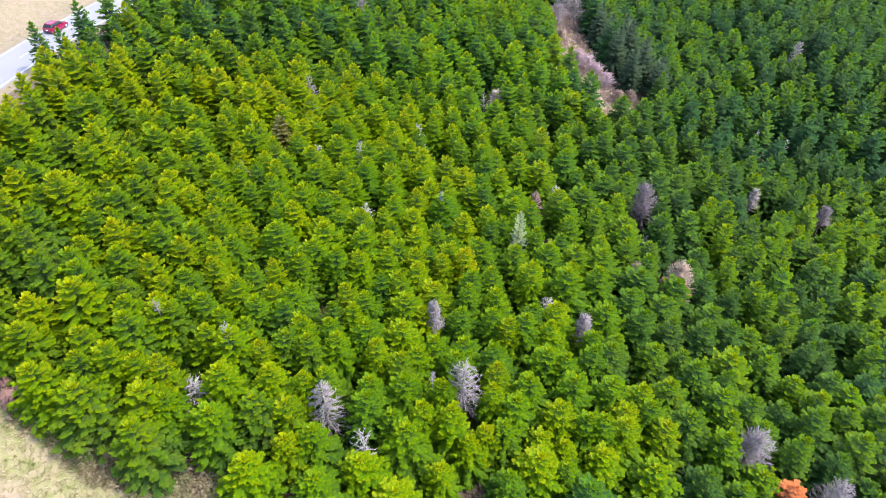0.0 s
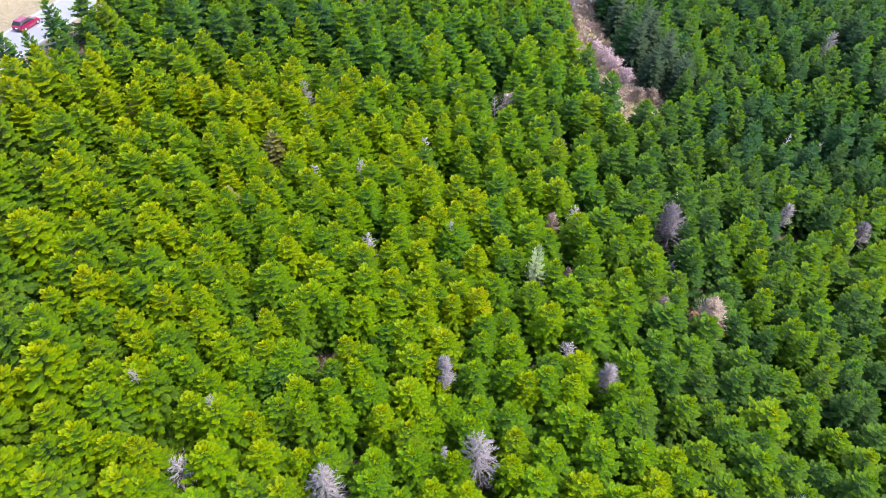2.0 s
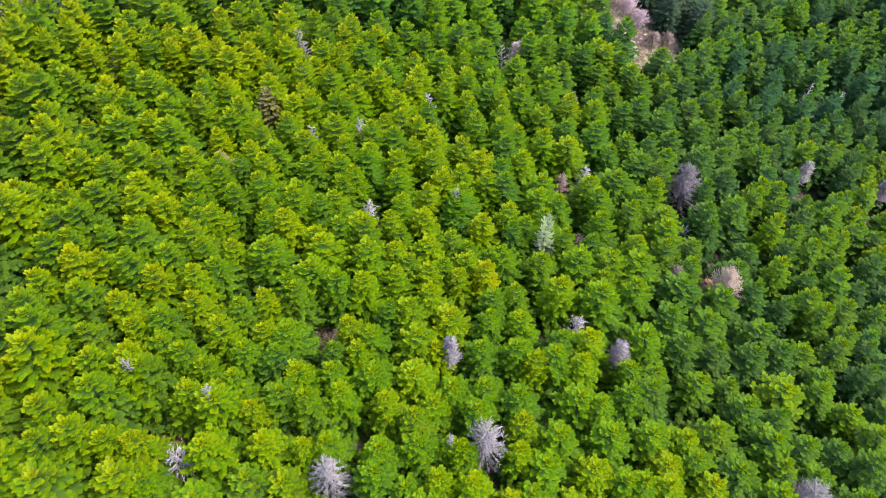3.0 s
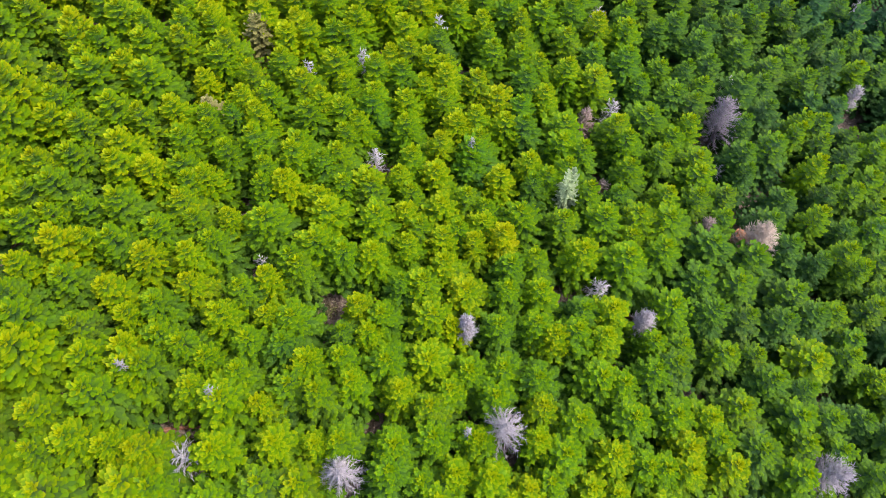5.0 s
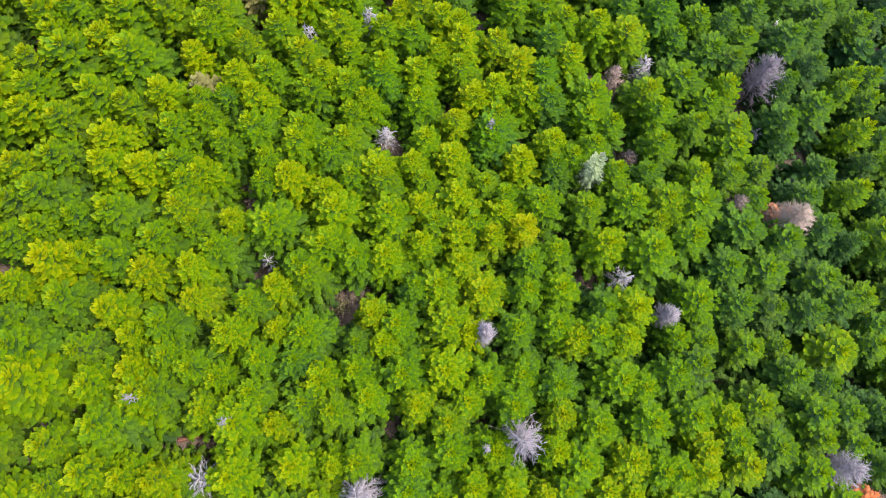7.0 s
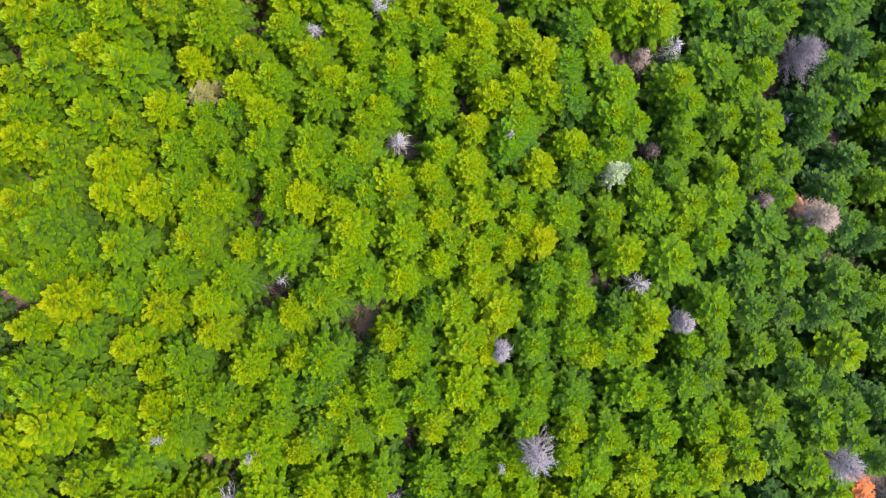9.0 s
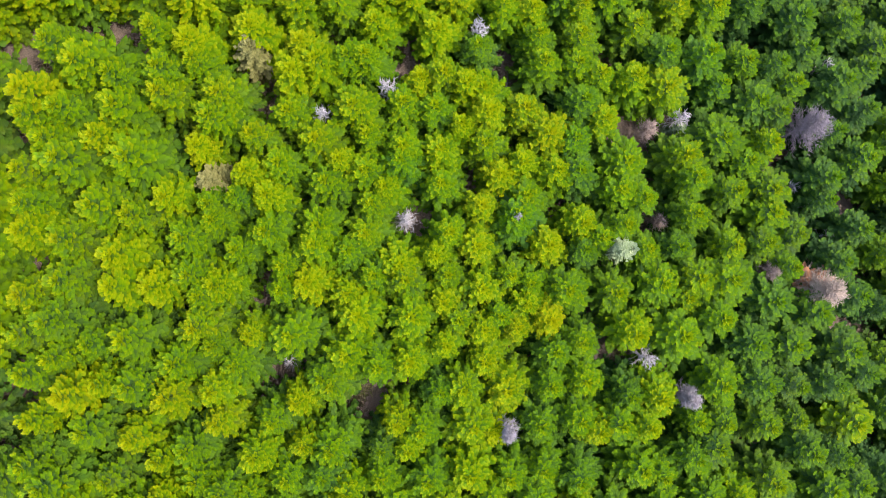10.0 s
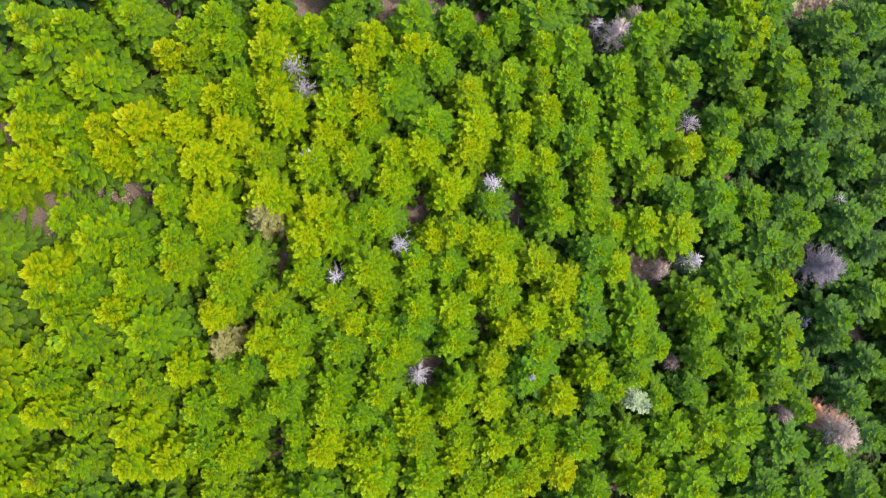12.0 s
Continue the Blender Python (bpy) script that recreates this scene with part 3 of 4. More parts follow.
fir_row(57, (-36.3, 1.2, 0.92, 7), (-34.1, 2.2, 1.07, 2), (-30.4, 1.8, 1.13, 8), (-28.0, 1.6, 0.90, 9), (-25.6, 2.2, 0.90, 6), (-23.6, 1.8, 0.82, 8), (-18.8, 1.2, 0.89, 6), (-16.8, 2.1, 1.04, 9), (-14.2, 1.2, 0.82, 8), (-12.1, 2.1, 0.90, 6), (-9.3, 1.7, 0.97, 6), (-6.4, 0.3, 0.98, 8), (-5.9, 2.2, 0.90, 6), (-3.1, 1.5, 1.06, 8), (-0.8, 2.7, 0.92, 6), (1.3, 1.5, 0.92, 6), (4.7, 1.3, 1.01, 6), (8.8, 0.8, 0.95, 6), (12.6, 1.3, 1.13, 6), (15.8, 0.3, 0.97, 6), (16.4, 2.3, 1.15, 6), (19.6, 1.8, 1.26, 6), (25.6, 2.9, 0.93, 6), (32.3, 0.3, 1.06, 4))
fir_row(60, (-36.5, 2.8, 1.00, 8), (-34.0, 2.2, 0.99, 6), (-30.7, 1.0, 1.06, 8), (-26.0, 2.2, 0.97, 6), (-22.1, 1.2, 0.90, 6), (-18.8, 0.4, 0.89, 6), (-16.8, 1.7, 0.97, 7), (-13.6, 1.3, 1.04, 5), (-10.2, 0.5, 0.97, 8), (-7.3, 1.0, 0.90, 8), (-6.1, 2.8, 0.98, 7), (-3.6, 1.9, 1.06, 8), (2.6, 1.6, 1.01, 9), (5.8, 1.4, 0.86, 4), (7.0, 2.6, 1.02, 6), (11.6, 1.7, 0.96, 6), (15.1, 1.6, 0.95, 4), (19.7, 2.1, 1.09, 7), (23.3, 1.9, 1.01, 6), (26.5, 3.0, 1.03, 5), (31.2, 0.4, 1.05, 4))
fir_row(63, (-36.5, 1.8, 0.92, 6), (-32.1, 1.7, 1.14, 6), (-29.6, 1.0, 0.91, 6), (-27.4, 2.5, 0.98, 8), (-24.1, 0.9, 0.90, 6), (-22.3, 2.2, 0.82, 2), (-20.3, 2.5, 0.90, 8), (-19.7, 0.2, 0.97, 6), (-16.0, 0.5, 0.97, 6), (-12.8, 0.1, 1.05, 6), (-12.2, 2.1, 0.90, 6), (-3.2, 2.1, 0.91, 8), (-0.3, 0.6, 1.08, 2), (5.5, 0.8, 0.94, 8), (10.6, 0.6, 1.04, 6), (16.4, 1.5, 0.95, 6), (23.7, 1.7, 1.30, 7), (33.7, 0.6, 1.17, 4))
fir_row(66, (-36.8, 1.2, 1.01, 5), (-34.3, 2.1, 1.16, 4), (-29.7, 2.3, 1.30, 4), (-24.3, 0.7, 0.90, 5), (-21.6, 1.4, 0.90, 8), (-19.4, 2.2, 0.90, 6), (-15.4, 0.8, 0.98, 5), (-14.8, 2.6, 0.82, 8), (-12.6, 1.8, 0.91, 6), (-10.7, 0.6, 0.90, 7), (-9.8, 2.4, 0.91, 2), (-7.1, 0.6, 0.95, 6), (-1.3, 1.6, 0.88, 9), (0.4, 2.8, 0.93, 8), (0.6, 0.0, 1.01, 6), (3.1, 2.2, 0.94, 8), (5.6, 2.1, 1.03, 4), (9.1, 1.0, 1.21, 6), (11.2, 0.1, 0.96, 6), (16.5, 2.0, 1.17, 6), (19.8, 0.9, 1.00, 6), (23.8, 1.3, 1.21, 6), (29.6, 0.2, 0.95, 4), (29.6, 2.3, 1.26, 4))
fir_row(69, (-36.4, 2.1, 0.93, 6), (-35.4, 0.5, 0.93, 6), (-34.4, 2.8, 1.09, 4), (-32.2, 0.9, 0.88, 8), (-25.6, 0.6, 0.91, 9), (-24.0, 2.4, 0.99, 6), (-21.0, 1.1, 0.91, 6), (-16.1, 1.3, 1.06, 6), (-12.6, 1.5, 0.91, 6), (-9.8, 1.2, 1.07, 6), (-6.4, 0.7, 0.92, 7), (-4.5, 2.6, 0.85, 8), (-2.7, 1.3, 0.93, 6), (2.9, 2.6, 1.11, 8), (5.1, 2.0, 0.95, 2), (9.7, 0.2, 1.22, 6), (15.5, 1.8, 1.26, 6), (19.3, 2.7, 1.29, 5), (21.5, 0.3, 1.01, 6), (23.6, 2.7, 0.93, 8), (33.9, 1.3, 1.08, 2))
fir_row(72, (-36.6, 0.9, 1.18, 8), (-31.0, 2.5, 0.93, 4), (-30.8, 0.2, 1.24, 5), (-27.8, 1.3, 1.00, 6), (-23.7, 1.3, 0.95, 6), (-18.2, 0.4, 0.91, 6), (-13.3, 0.9, 1.07, 6), (-10.0, 1.2, 0.92, 6), (-6.9, 0.9, 1.08, 5), (-2.9, 1.1, 1.09, 8), (0.4, 1.4, 0.94, 7), (5.6, 2.2, 1.04, 4), (7.6, 1.3, 0.96, 8), (24.8, 2.3, 1.14, 4), (30.7, 0.7, 0.95, 4), (33.8, 2.9, 1.20, 3))
fir_row(75, (-33.3, 0.2, 1.18, 6), (-27.8, 0.2, 0.93, 5), (-26.0, 2.8, 1.05, 8), (-25.5, 0.8, 0.93, 6), (-18.4, 0.9, 1.08, 8), (-18.0, 2.7, 0.97, 8), (-16.1, 1.4, 1.08, 7), (-14.0, 2.2, 0.82, 5), (-12.2, 1.9, 0.93, 6), (-8.9, 0.8, 0.93, 8), (-6.6, 1.4, 1.01, 6), (-4.6, 0.4, 0.89, 8), (-2.7, 0.1, 0.94, 7), (2.2, 2.3, 1.12, 6), (5.6, 2.8, 1.05, 6), (7.4, 1.7, 0.97, 7), (10.3, 1.4, 1.07, 8), (13.4, 1.4, 1.17, 7), (19.1, 1.6, 0.95, 1), (22.5, 0.2, 1.30, 4), (26.3, 2.1, 1.05, 6), (31.1, 2.4, 1.30, 4))
fir_row(78, (-28.7, 0.4, 0.90, 6), (-21.2, 1.0, 1.12, 8), (-11.8, 2.1, 0.91, 7), (-6.8, 1.7, 0.99, 8), (-3.4, 0.9, 0.95, 4), (1.8, 1.9, 0.93, 6), (5.8, 2.0, 1.03, 6), (13.5, 1.5, 1.00, 4), (17.8, 1.0, 1.30, 2), (21.2, 1.0, 0.94, 6), (24.6, 0.5, 1.05, 4), (27.6, 2.3, 1.17, 4), (34.2, 1.0, 1.10, 4))
fir_row(81, (-38.1, 2.5, 0.93, 8), (-38.0, 0.0, 0.93, 8), (-35.2, 2.8, 1.08, 5), (-34.8, 0.6, 0.92, 6), (-33.0, 2.7, 0.92, 8), (-32.6, 0.8, 0.92, 8), (-29.5, 0.7, 1.06, 5), (-28.0, 2.9, 0.99, 9), (-26.2, 0.6, 1.06, 8), (-24.1, 2.9, 1.06, 8), (-21.6, 0.8, 0.98, 6), (-17.9, 0.5, 0.90, 7), (-14.9, 1.0, 1.06, 6), (-11.4, 1.6, 0.99, 7), (-9.1, 2.1, 0.91, 8), (-5.4, 1.8, 0.92, 8), (-1.1, 1.2, 1.01, 7), (1.3, 1.5, 0.94, 8), (4.3, 2.8, 1.03, 5), (5.8, 1.9, 0.95, 7), (10.0, 0.1, 0.96, 6), (14.8, 2.7, 1.08, 8), (18.1, 2.6, 1.10, 7), (26.8, 2.1, 1.15, 4))
fir_row(81, (32.2, 2.3, 1.08, 5))
fir_row(84, (-37.8, 1.5, 1.09, 5), (-30.7, 0.2, 1.15, 8), (-27.7, 2.9, 0.99, 6), (-25.1, 2.4, 0.84, 9), (-23.3, 1.9, 0.91, 6), (-20.0, 1.6, 0.99, 8), (-16.8, 0.2, 0.91, 8), (-16.2, 2.0, 0.99, 7), (-13.8, 2.6, 0.84, 8), (-13.6, 0.5, 0.91, 6), (-8.7, 1.0, 1.07, 5), (-4.5, 1.4, 1.01, 8), (-1.1, 1.3, 0.93, 8), (1.3, 0.9, 0.94, 6), (8.4, 0.5, 1.13, 6), (9.0, 3.0, 0.97, 6), (11.6, 1.4, 0.98, 6), (18.2, 2.4, 1.10, 5), (21.8, 0.5, 1.12, 4), (23.9, 1.6, 1.23, 4), (28.7, 2.3, 1.27, 3))
fir_row(87, (-36.4, 1.9, 1.26, 4), (-33.8, 0.0, 1.24, 6), (-28.7, 2.7, 0.92, 8), (-26.6, 2.2, 0.84, 4), (-23.5, 0.6, 0.99, 6), (-20.9, 0.3, 0.91, 8), (-16.2, 2.4, 1.15, 5), (-11.4, 0.4, 1.15, 5), (-10.6, 2.9, 0.92, 5), (-5.4, 1.2, 1.01, 7), (-2.1, 2.3, 1.10, 6), (0.9, 2.7, 0.87, 6), (1.8, 0.1, 0.86, 8), (3.4, 2.6, 0.96, 5), (4.6, 0.3, 0.96, 6), (8.0, 2.9, 1.06, 6), (12.2, 1.2, 1.16, 6), (21.1, 1.1, 1.03, 6), (25.2, 2.4, 1.25, 6), (28.7, 2.0, 1.07, 5), (31.7, 0.0, 1.08, 5))
fir_row(90, (-38.3, 1.3, 1.11, 6), (-35.0, 1.1, 1.02, 6), (-30.9, 1.9, 1.09, 5), (-27.0, 1.3, 1.01, 6), (-25.4, 2.7, 0.93, 6), (-24.4, 0.4, 1.00, 6), (-21.5, 0.4, 1.00, 8), (-18.0, 2.4, 1.08, 7), (-14.1, 0.2, 0.92, 8), (-13.2, 1.9, 1.09, 8), (-10.0, 1.4, 0.85, 10), (-8.0, 0.5, 0.95, 6), (-4.0, 2.5, 0.94, 6), (1.1, 2.2, 0.96, 7), (3.9, 2.6, 1.05, 6), (11.4, 0.6, 0.99, 5), (14.4, 0.3, 1.18, 5), (19.4, 1.6, 1.12, 5), (24.1, 1.9, 1.30, 6), (28.5, 1.7, 1.07, 6), (31.9, 1.4, 1.30, 3))
fir_row(93, (-21.4, 0.1, 1.09, 8), (-15.8, 0.5, 0.85, 5), (-10.1, 0.5, 1.18, 5), (-6.4, 0.8, 1.11, 6), (-2.1, 1.1, 0.95, 6), (0.6, 1.8, 1.05, 2), (10.1, 1.1, 1.26, 6), (12.4, 1.6, 1.05, 6), (15.0, 2.5, 1.02, 5), (17.8, 1.1, 1.12, 5), (20.9, 1.4, 1.14, 8), (22.9, 1.5, 1.05, 4), (28.9, 2.5, 1.29, 5), (30.7, 0.7, 0.88, 6))
fir_row(96, (-28.6, 0.9, 1.05, 6), (-25.5, 0.3, 1.05, 6), (-22.4, 1.4, 1.05, 6), (-15.5, 1.0, 1.05, 6), (2.2, 0.6, 1.05, 6), (5.0, 2.4, 1.05, 6), (9.5, 2.8, 1.05, 6), (13.0, 1.6, 1.05, 6), (20.1, 0.4, 0.94, 8), (22.4, 0.3, 1.05, 5), (32.7, 0.3, 1.21, 5))


# ---- openings in the canopy, where no fir stands ----
for hx, hy in ((-21.1, 74.8), (-20.9, 72.4), (-17.4, 51.6), (-15.4, 56.8), (-19.3, 52.0), (-5.7, 66.5), (15.2, 52.1), (-0.6, 76.7), (-3.9, 67.8), (-8.9, 64.7), (17.3, 74.7), (13.7, 51.4),
               (18.3, 50.3), (28.5, 71.3), (25.1, 59.2), (32.8, 62.9), (-26.5, 56.8), (-22.6, 57.3), (13.9, 63.7), (-29.5, 43.5), (14.8, 45.1)):
    taken.append((hx, hy, 0.75))
for hx, hy in ((25.8, 36.0), (27.1, 40.3), (-19.8, 89.6), (-8.8, 88.0), (7.7, 95.6), (20.6, 90.6), (28.0, 85.0), (-31.7, 88.9),
               (-4.3, 29.3), (-23.9, 38.2), (33.0, 68.9), (27.9, 44.5), (3.1, 33.9)):
    taken.append((hx, hy, 0.75))


taken.append((-13.1, 48.4, 1.2))


# ---- dead and dying trees ----
def twig(V, F, p, way, length, r):
    """A thin three-sided spike."""
    a_ = way.cross(Vector((0.3, 0.2, 1.0))).normalized() * r
    b_ = way.cross(a_).normalized() * r
    i = len(V)
    V.extend((p + a_, p - a_ * 0.5 + b_ * 0.87, p - a_ * 0.5 - b_ * 0.87, p + way * length))
    F.extend(((i, i + 1, i + 3), (i + 1, i + 2, i + 3), (i + 2, i, i + 3)))


def limb(V, F, rnd, p, way, length, r, droop, twigs, twig_len, wild=0.15, steps=4):
    """A tapered bent limb with twigs along it."""
    ring = None
    pts = []
    for s in range(steps + 1):
        f = s / steps
        rr = r * (1 - 0.85 * f)
        a_ = way.cross(Vector((0.1, 0.3, 1.0))).normalized() * rr
        b_ = way.cross(a_).normalized() * rr
        i = len(V)
        V.extend((p + a_, p - a_ * 0.5 + b_ * 0.87, p - a_ * 0.5 - b_ * 0.87))
        if ring is not None:
            for k in range(3):
                k2 = (k + 1) % 3
                F.extend(((ring + k, ring + k2, i + k2), (ring + k, i + k2, i + k)))
        ring = i
        pts.append((p.copy(), way.copy()))
        way = (way + Vector((rnd.uniform(-wild, wild), rnd.uniform(-wild, wild), -droop / steps + rnd.uniform(-wild, wild) * 0.5))).normalized()
        p = p + way * (length / steps)
    for _ in range(twigs):
        f = rnd.uniform(0.25, 1.0) * steps
        q, w = pts[min(steps, int(f))]
        turn = Vector((-w.y, w.x, 0.0)).normalized() * rnd.choice((-1, 1)) * rnd.uniform(0.5, 1.1)
        t_ = (w + turn + Vector((0, 0, rnd.uniform(-0.35, 0.3)))).normalized()
        twig(V, F, q + w * (length / steps) * (f - int(f)), t_, twig_len * rnd.uniform(0.5, 1.2), 0.018 + r * 0.18)


DEAD_COUNT = [0]


def dead_tree(x, y, height, reach, limbs, twigs, material, label, droop=0.35, rise=-0.05, foot=0.2, lean=(0.0, 0.0), thick=0.035, wild=0.15, twig_len=0.5, trunk_r=0.11, taper=0.6, clear=1.0):
    DEAD_COUNT[0] += 1
    rnd = random.Random(900 + DEAD_COUNT[0])
    tree = new("dead_tree")
    tagged(tree, label, "dead tree", "dead trees of the plantation")
    tree.matrix_basis = Matrix.Translation((x, y, land(x, y)))
    tv, tf = trunk_arrays(height, trunk_r, 7, 7, DEAD_COUNT[0], 0.07)
    tv[:, 0] += lean[0] * tv[:, 2]
    tv[:, 1] += lean[1] * tv[:, 2]
    trunk = new("trunk", mesh_of("dead_trunk", tv, tf, mats=[material], smooth_faces=True))
    trunk.parent = tree
    V, F = [], []
    for k in range(limbs):
        u = foot + (1 - foot) * ((k + rnd.random()) / limbs) ** 0.9
        az = k * 2.39996 + rnd.uniform(-0.3, 0.3)
        ring = min(6, int(u * 6))
        c = tv[ring * 7:(ring + 1) * 7].mean(axis=0)
        L = reach * ((1 - u) ** taper * 0.85 + 0.22) * rnd.uniform(0.7, 1.15)
        way = Vector((math.cos(az), math.sin(az), rise + 0.9 * u * u + rnd.uniform(-0.1, 0.15))).normalized()
        limb(V, F, rnd, Vector((c[0], c[1], height * u)), way, L, thick * rnd.uniform(0.7, 1.3), droop, twigs, twig_len * (0.5 + 0.5 * L / reach), wild)
    br = new("bare_crown", mesh_of("dead_branches", [tuple(v) for v in V], F, mats=[material]))
    br.parent = tree
    taken.append((x, y, clear))
    return tree


STAR = "standing dead fir, bare bleached grey-white branches, among green firs"
PLUME = "bare tree with dense lilac-grey twigs, among green firs"
SNAG = "short white dead snag with twisted bare branches, in a canopy gap"


def star(x, y, height, reach, limbs=64, twigs=9, **more):
    return dead_tree(x, y, height, reach, limbs, twigs, DEAD_GREY, STAR, **more)


def plume(x, y, height, reach, limbs=150, twigs=12, material=DEAD_LILAC, label=PLUME, foot=0.25, **more):
    return dead_tree(x, y, height, reach, limbs, twigs, material, label, droop=0.15, rise=0.25, foot=foot, thick=0.022, wild=0.25, twig_len=0.55, taper=0.45, **more)


def snag(x, y, height, reach=1.1, limbs=22, twigs=5, **more):
    return dead_tree(x, y, height + 0.2, reach, limbs, twigs, SNAG_WHITE, SNAG, droop=0.25, rise=0.1, foot=0.35, thick=0.055, wild=0.35, twig_len=0.5, **more)


star(2.0, 37.9, 9.2, 2.9, 100, 16, droop=0.5, thick=0.045)
star(-10.7, 34.2, 8.9, 2.15, 100, 16, droop=0.45, thick=0.04)
snag(-22.2, 35.3, 5.0, 2.5, 50, 9)
snag(-7.2, 30.8, 7.4, 1.9, 26, 6, lean=(0.05, 0.02))
snag(11.8, 51.6, 5.6, 1.9, 44, 8)
plume(-0.9, 46.3, 8.2, 1.35, 140, foot=0.52)
plume(15.7, 48.5, 7.8, 1.55, 150, material=DEAD_GREY, foot=0.5, label="bare tree with a dense plume of pale grey twigs")
plume(28.9, 73.2, 9.2, 2.7, 230, 14, lean=(-0.14, 0.0), material=DEAD_MAUVE, label="bare tree with dense dark mauve-grey twigs, beside a gap")
plume(47.1, 79.8, 7.4, 1.5, 110, foot=0.5, material=DEAD_GREY, label="slim bare tree with pale grey twigs on the slope")
snag(-3.4, 80.2, 7.6, 1.5, 40, 6, trunk_r=0.15)
plume(9.6, 95.7, 6.6, 1.3, 100, material=DEAD_BROWN, label="small dead fir with pinkish brown bare twigs")
plume(68.8, 122.4, 8.5, 2.0, 120, material=DEAD_GREY, label="tall bare tree with pale grey twigs on the far slope")
plume(31.3, 35.2, 8.4, 2.8, 220, 14)
plume(38.3, 30.5, 8.0, 2.5, 160)
snag(-9.8, 64.1, 4.9, 1.6, 46, 6)
snag(-10.9, 75.0, 6.7, 1.5, 46, 6)
snag(-16.2, 72.5, 6.6, 1.4, 40, 6)
snag(27.7, 67.8, 4.4, 1.5, 34, 7)
snag(29.2, 65.7, 4.0, 1.1, 24, 6)
snag(15.4, 73.6, 5.6, 1.6, 40, 7, lean=(0.04, 0.0))
snag(-18.1, 82.0, 7.4, 1.5, 48, 7)
star(-19.8, 89.6, 6.8, 1.8, 50, 8)
star(-19.0, 87.8, 6.2, 1.7, 46, 8)
plume(8.4, 93.9, 7.0, 2.0, 150, material=SHRUB_PINK, label="dead fir with pinkish tan bare twigs")
snag(6.5, 95.0, 5.6, 1.2)
star(15.1, 86.3, 6.3, 2.0, 60, 9)
snag(31.9, 95.3, 5.8, 1.1)
snag(30.5, 79.4, 5.8, 1.6, 34, 7, lean=(0.08, 0.03))
snag(31.9, 63.0, 4.0, 1.1)
snag(24.0, 36.6, 4.6, 1.3, 32, 6)
snag(32.2, 61.3, 4.4, 1.1)
snag(-18.9, 52.2, 3.6, 1.1)
snag(25.0, 60.5, 4.6, 1.2)
snag(52.9, 96.7, 7.8, 1.0, 30, 4)
snag(59.9, 98.6, 6.0, 1.2, 28, 4)
plume(58.1, 78.2, 7.6, 1.9, 130, material=DEAD_MAUVE, foot=0.5)
plume(23.9, 59.5, 6.6, 1.5, 110, material=DEAD_BROWN, label="dead fir with brown bare twigs")
plume(-14.1, 115.3, 8.4, 2.3, 130)
plume(12.9, 72.8, 4.6, 1.4, 70, material=DEAD_BROWN, label="leaning dead fir with tan dry branches beside a gap")
plume(13.9, 64.1, 4.0, 1.2, 60, material=DEAD_BROWN, label="low dead fir with brown branches in a gap")


def dead_top(x, y, height=9.0, reach=0.9):
    """A fir that has died from the top down: a bare bleached leader above the green of its neighbours."""
    return dead_tree(x, y, height, reach, 22, 4, DEAD_LILAC, "bleached bare leader of a fir dead at the top", droop=0.5, rise=0.1, foot=0.80, thick=0.03, wild=0.3, twig_len=0.35, clear=0.3)


dead_top(-19.9, 39.4, 9.2, 1.2)
dead_top(-26.2, 41.3, 9.0, 1.0)
dead_top(-0.8, 37.2, 8.8, 0.8)
dead_top(-0.2, 64.4, 9.3, 0.8)
fir(-19.9, 39.4, 8.6, 0.6, 0.0, 1.2)
fir(-26.2, 41.3, 8.4, 0.6, 0.0, 1.2)
fir(-0.8, 37.2, 8.1, 0.6, 0.0, 0.8)
fir(-0.2, 64.4, 8.7, 0.4, 0.6, 1.2)


def dry_fir(x, y, height, width, material, label, shape=0, tone=0.5, clear=1.0):
    """A fir whose crown has another colour than the stand's."""
    tree = new("fir_tree")
    tagged(tree, label, "tree")
    tree.matrix_basis = Matrix.LocRotScale((x, y, land(x, y)), Euler((0, 0, x)), (width, width, height / 8.6))
    v, f, fr = NEAR_SHAPES[shape]
    for name, me in (("trunk", TRUNK_MESH), ("crown", mesh_of("dry_crown", v, f, {"fresh": fr}, [material]))):
        ob = new(name, me)
        ob.parent = tree
        ob.color = (tone, 0.0, 0.0, 1.0)
    taken.append((x, y, clear))
    return tree


dry_fir(9.3, 61.6, 10.6, 0.60, NEEDLES_PALE, "slim fir with pale whitish green foliage", 1, 0.6, 0.8)
dry_fir(-24.7, 66.8, 6.8, 0.85, NEEDLES_OLIVE, "half-dead fir with olive tan needles", 3, 0.7)
dry_fir(-21.7, 77.6, 7.0, 0.8, NEEDLES_OLIVE, "half-dead fir with olive tan needles beside a gap", 4, 0.6)
dry_fir(16.0, 72.9, 4.8, 0.55, NEEDLES_PALE, "small fir with pale olive foliage beside a dead snag", 5, 0.1)

for gx, gy, gh, gw in ((32.4, 117.4, 10.4, 1.0), (32.6, 125.4, 10.0, 1.05), (35.4, 121.0, 11.2, 1.1), (31.9, 131.6, 10.2, 1.0), (37.0, 115.4, 10.6, 1.1), (39.0, 110.8, 9.6, 1.0), (36.0, 127.6, 10.4, 1.0), (34.2, 112.2, 9.0, 0.95)):
    dry_fir(gx, gy, gh, gw, NEEDLES_GREY, "dark grey-green fir at the edge of the hollow", int(gy) % 8, 0.30 + 0.05 * (gy % 4))


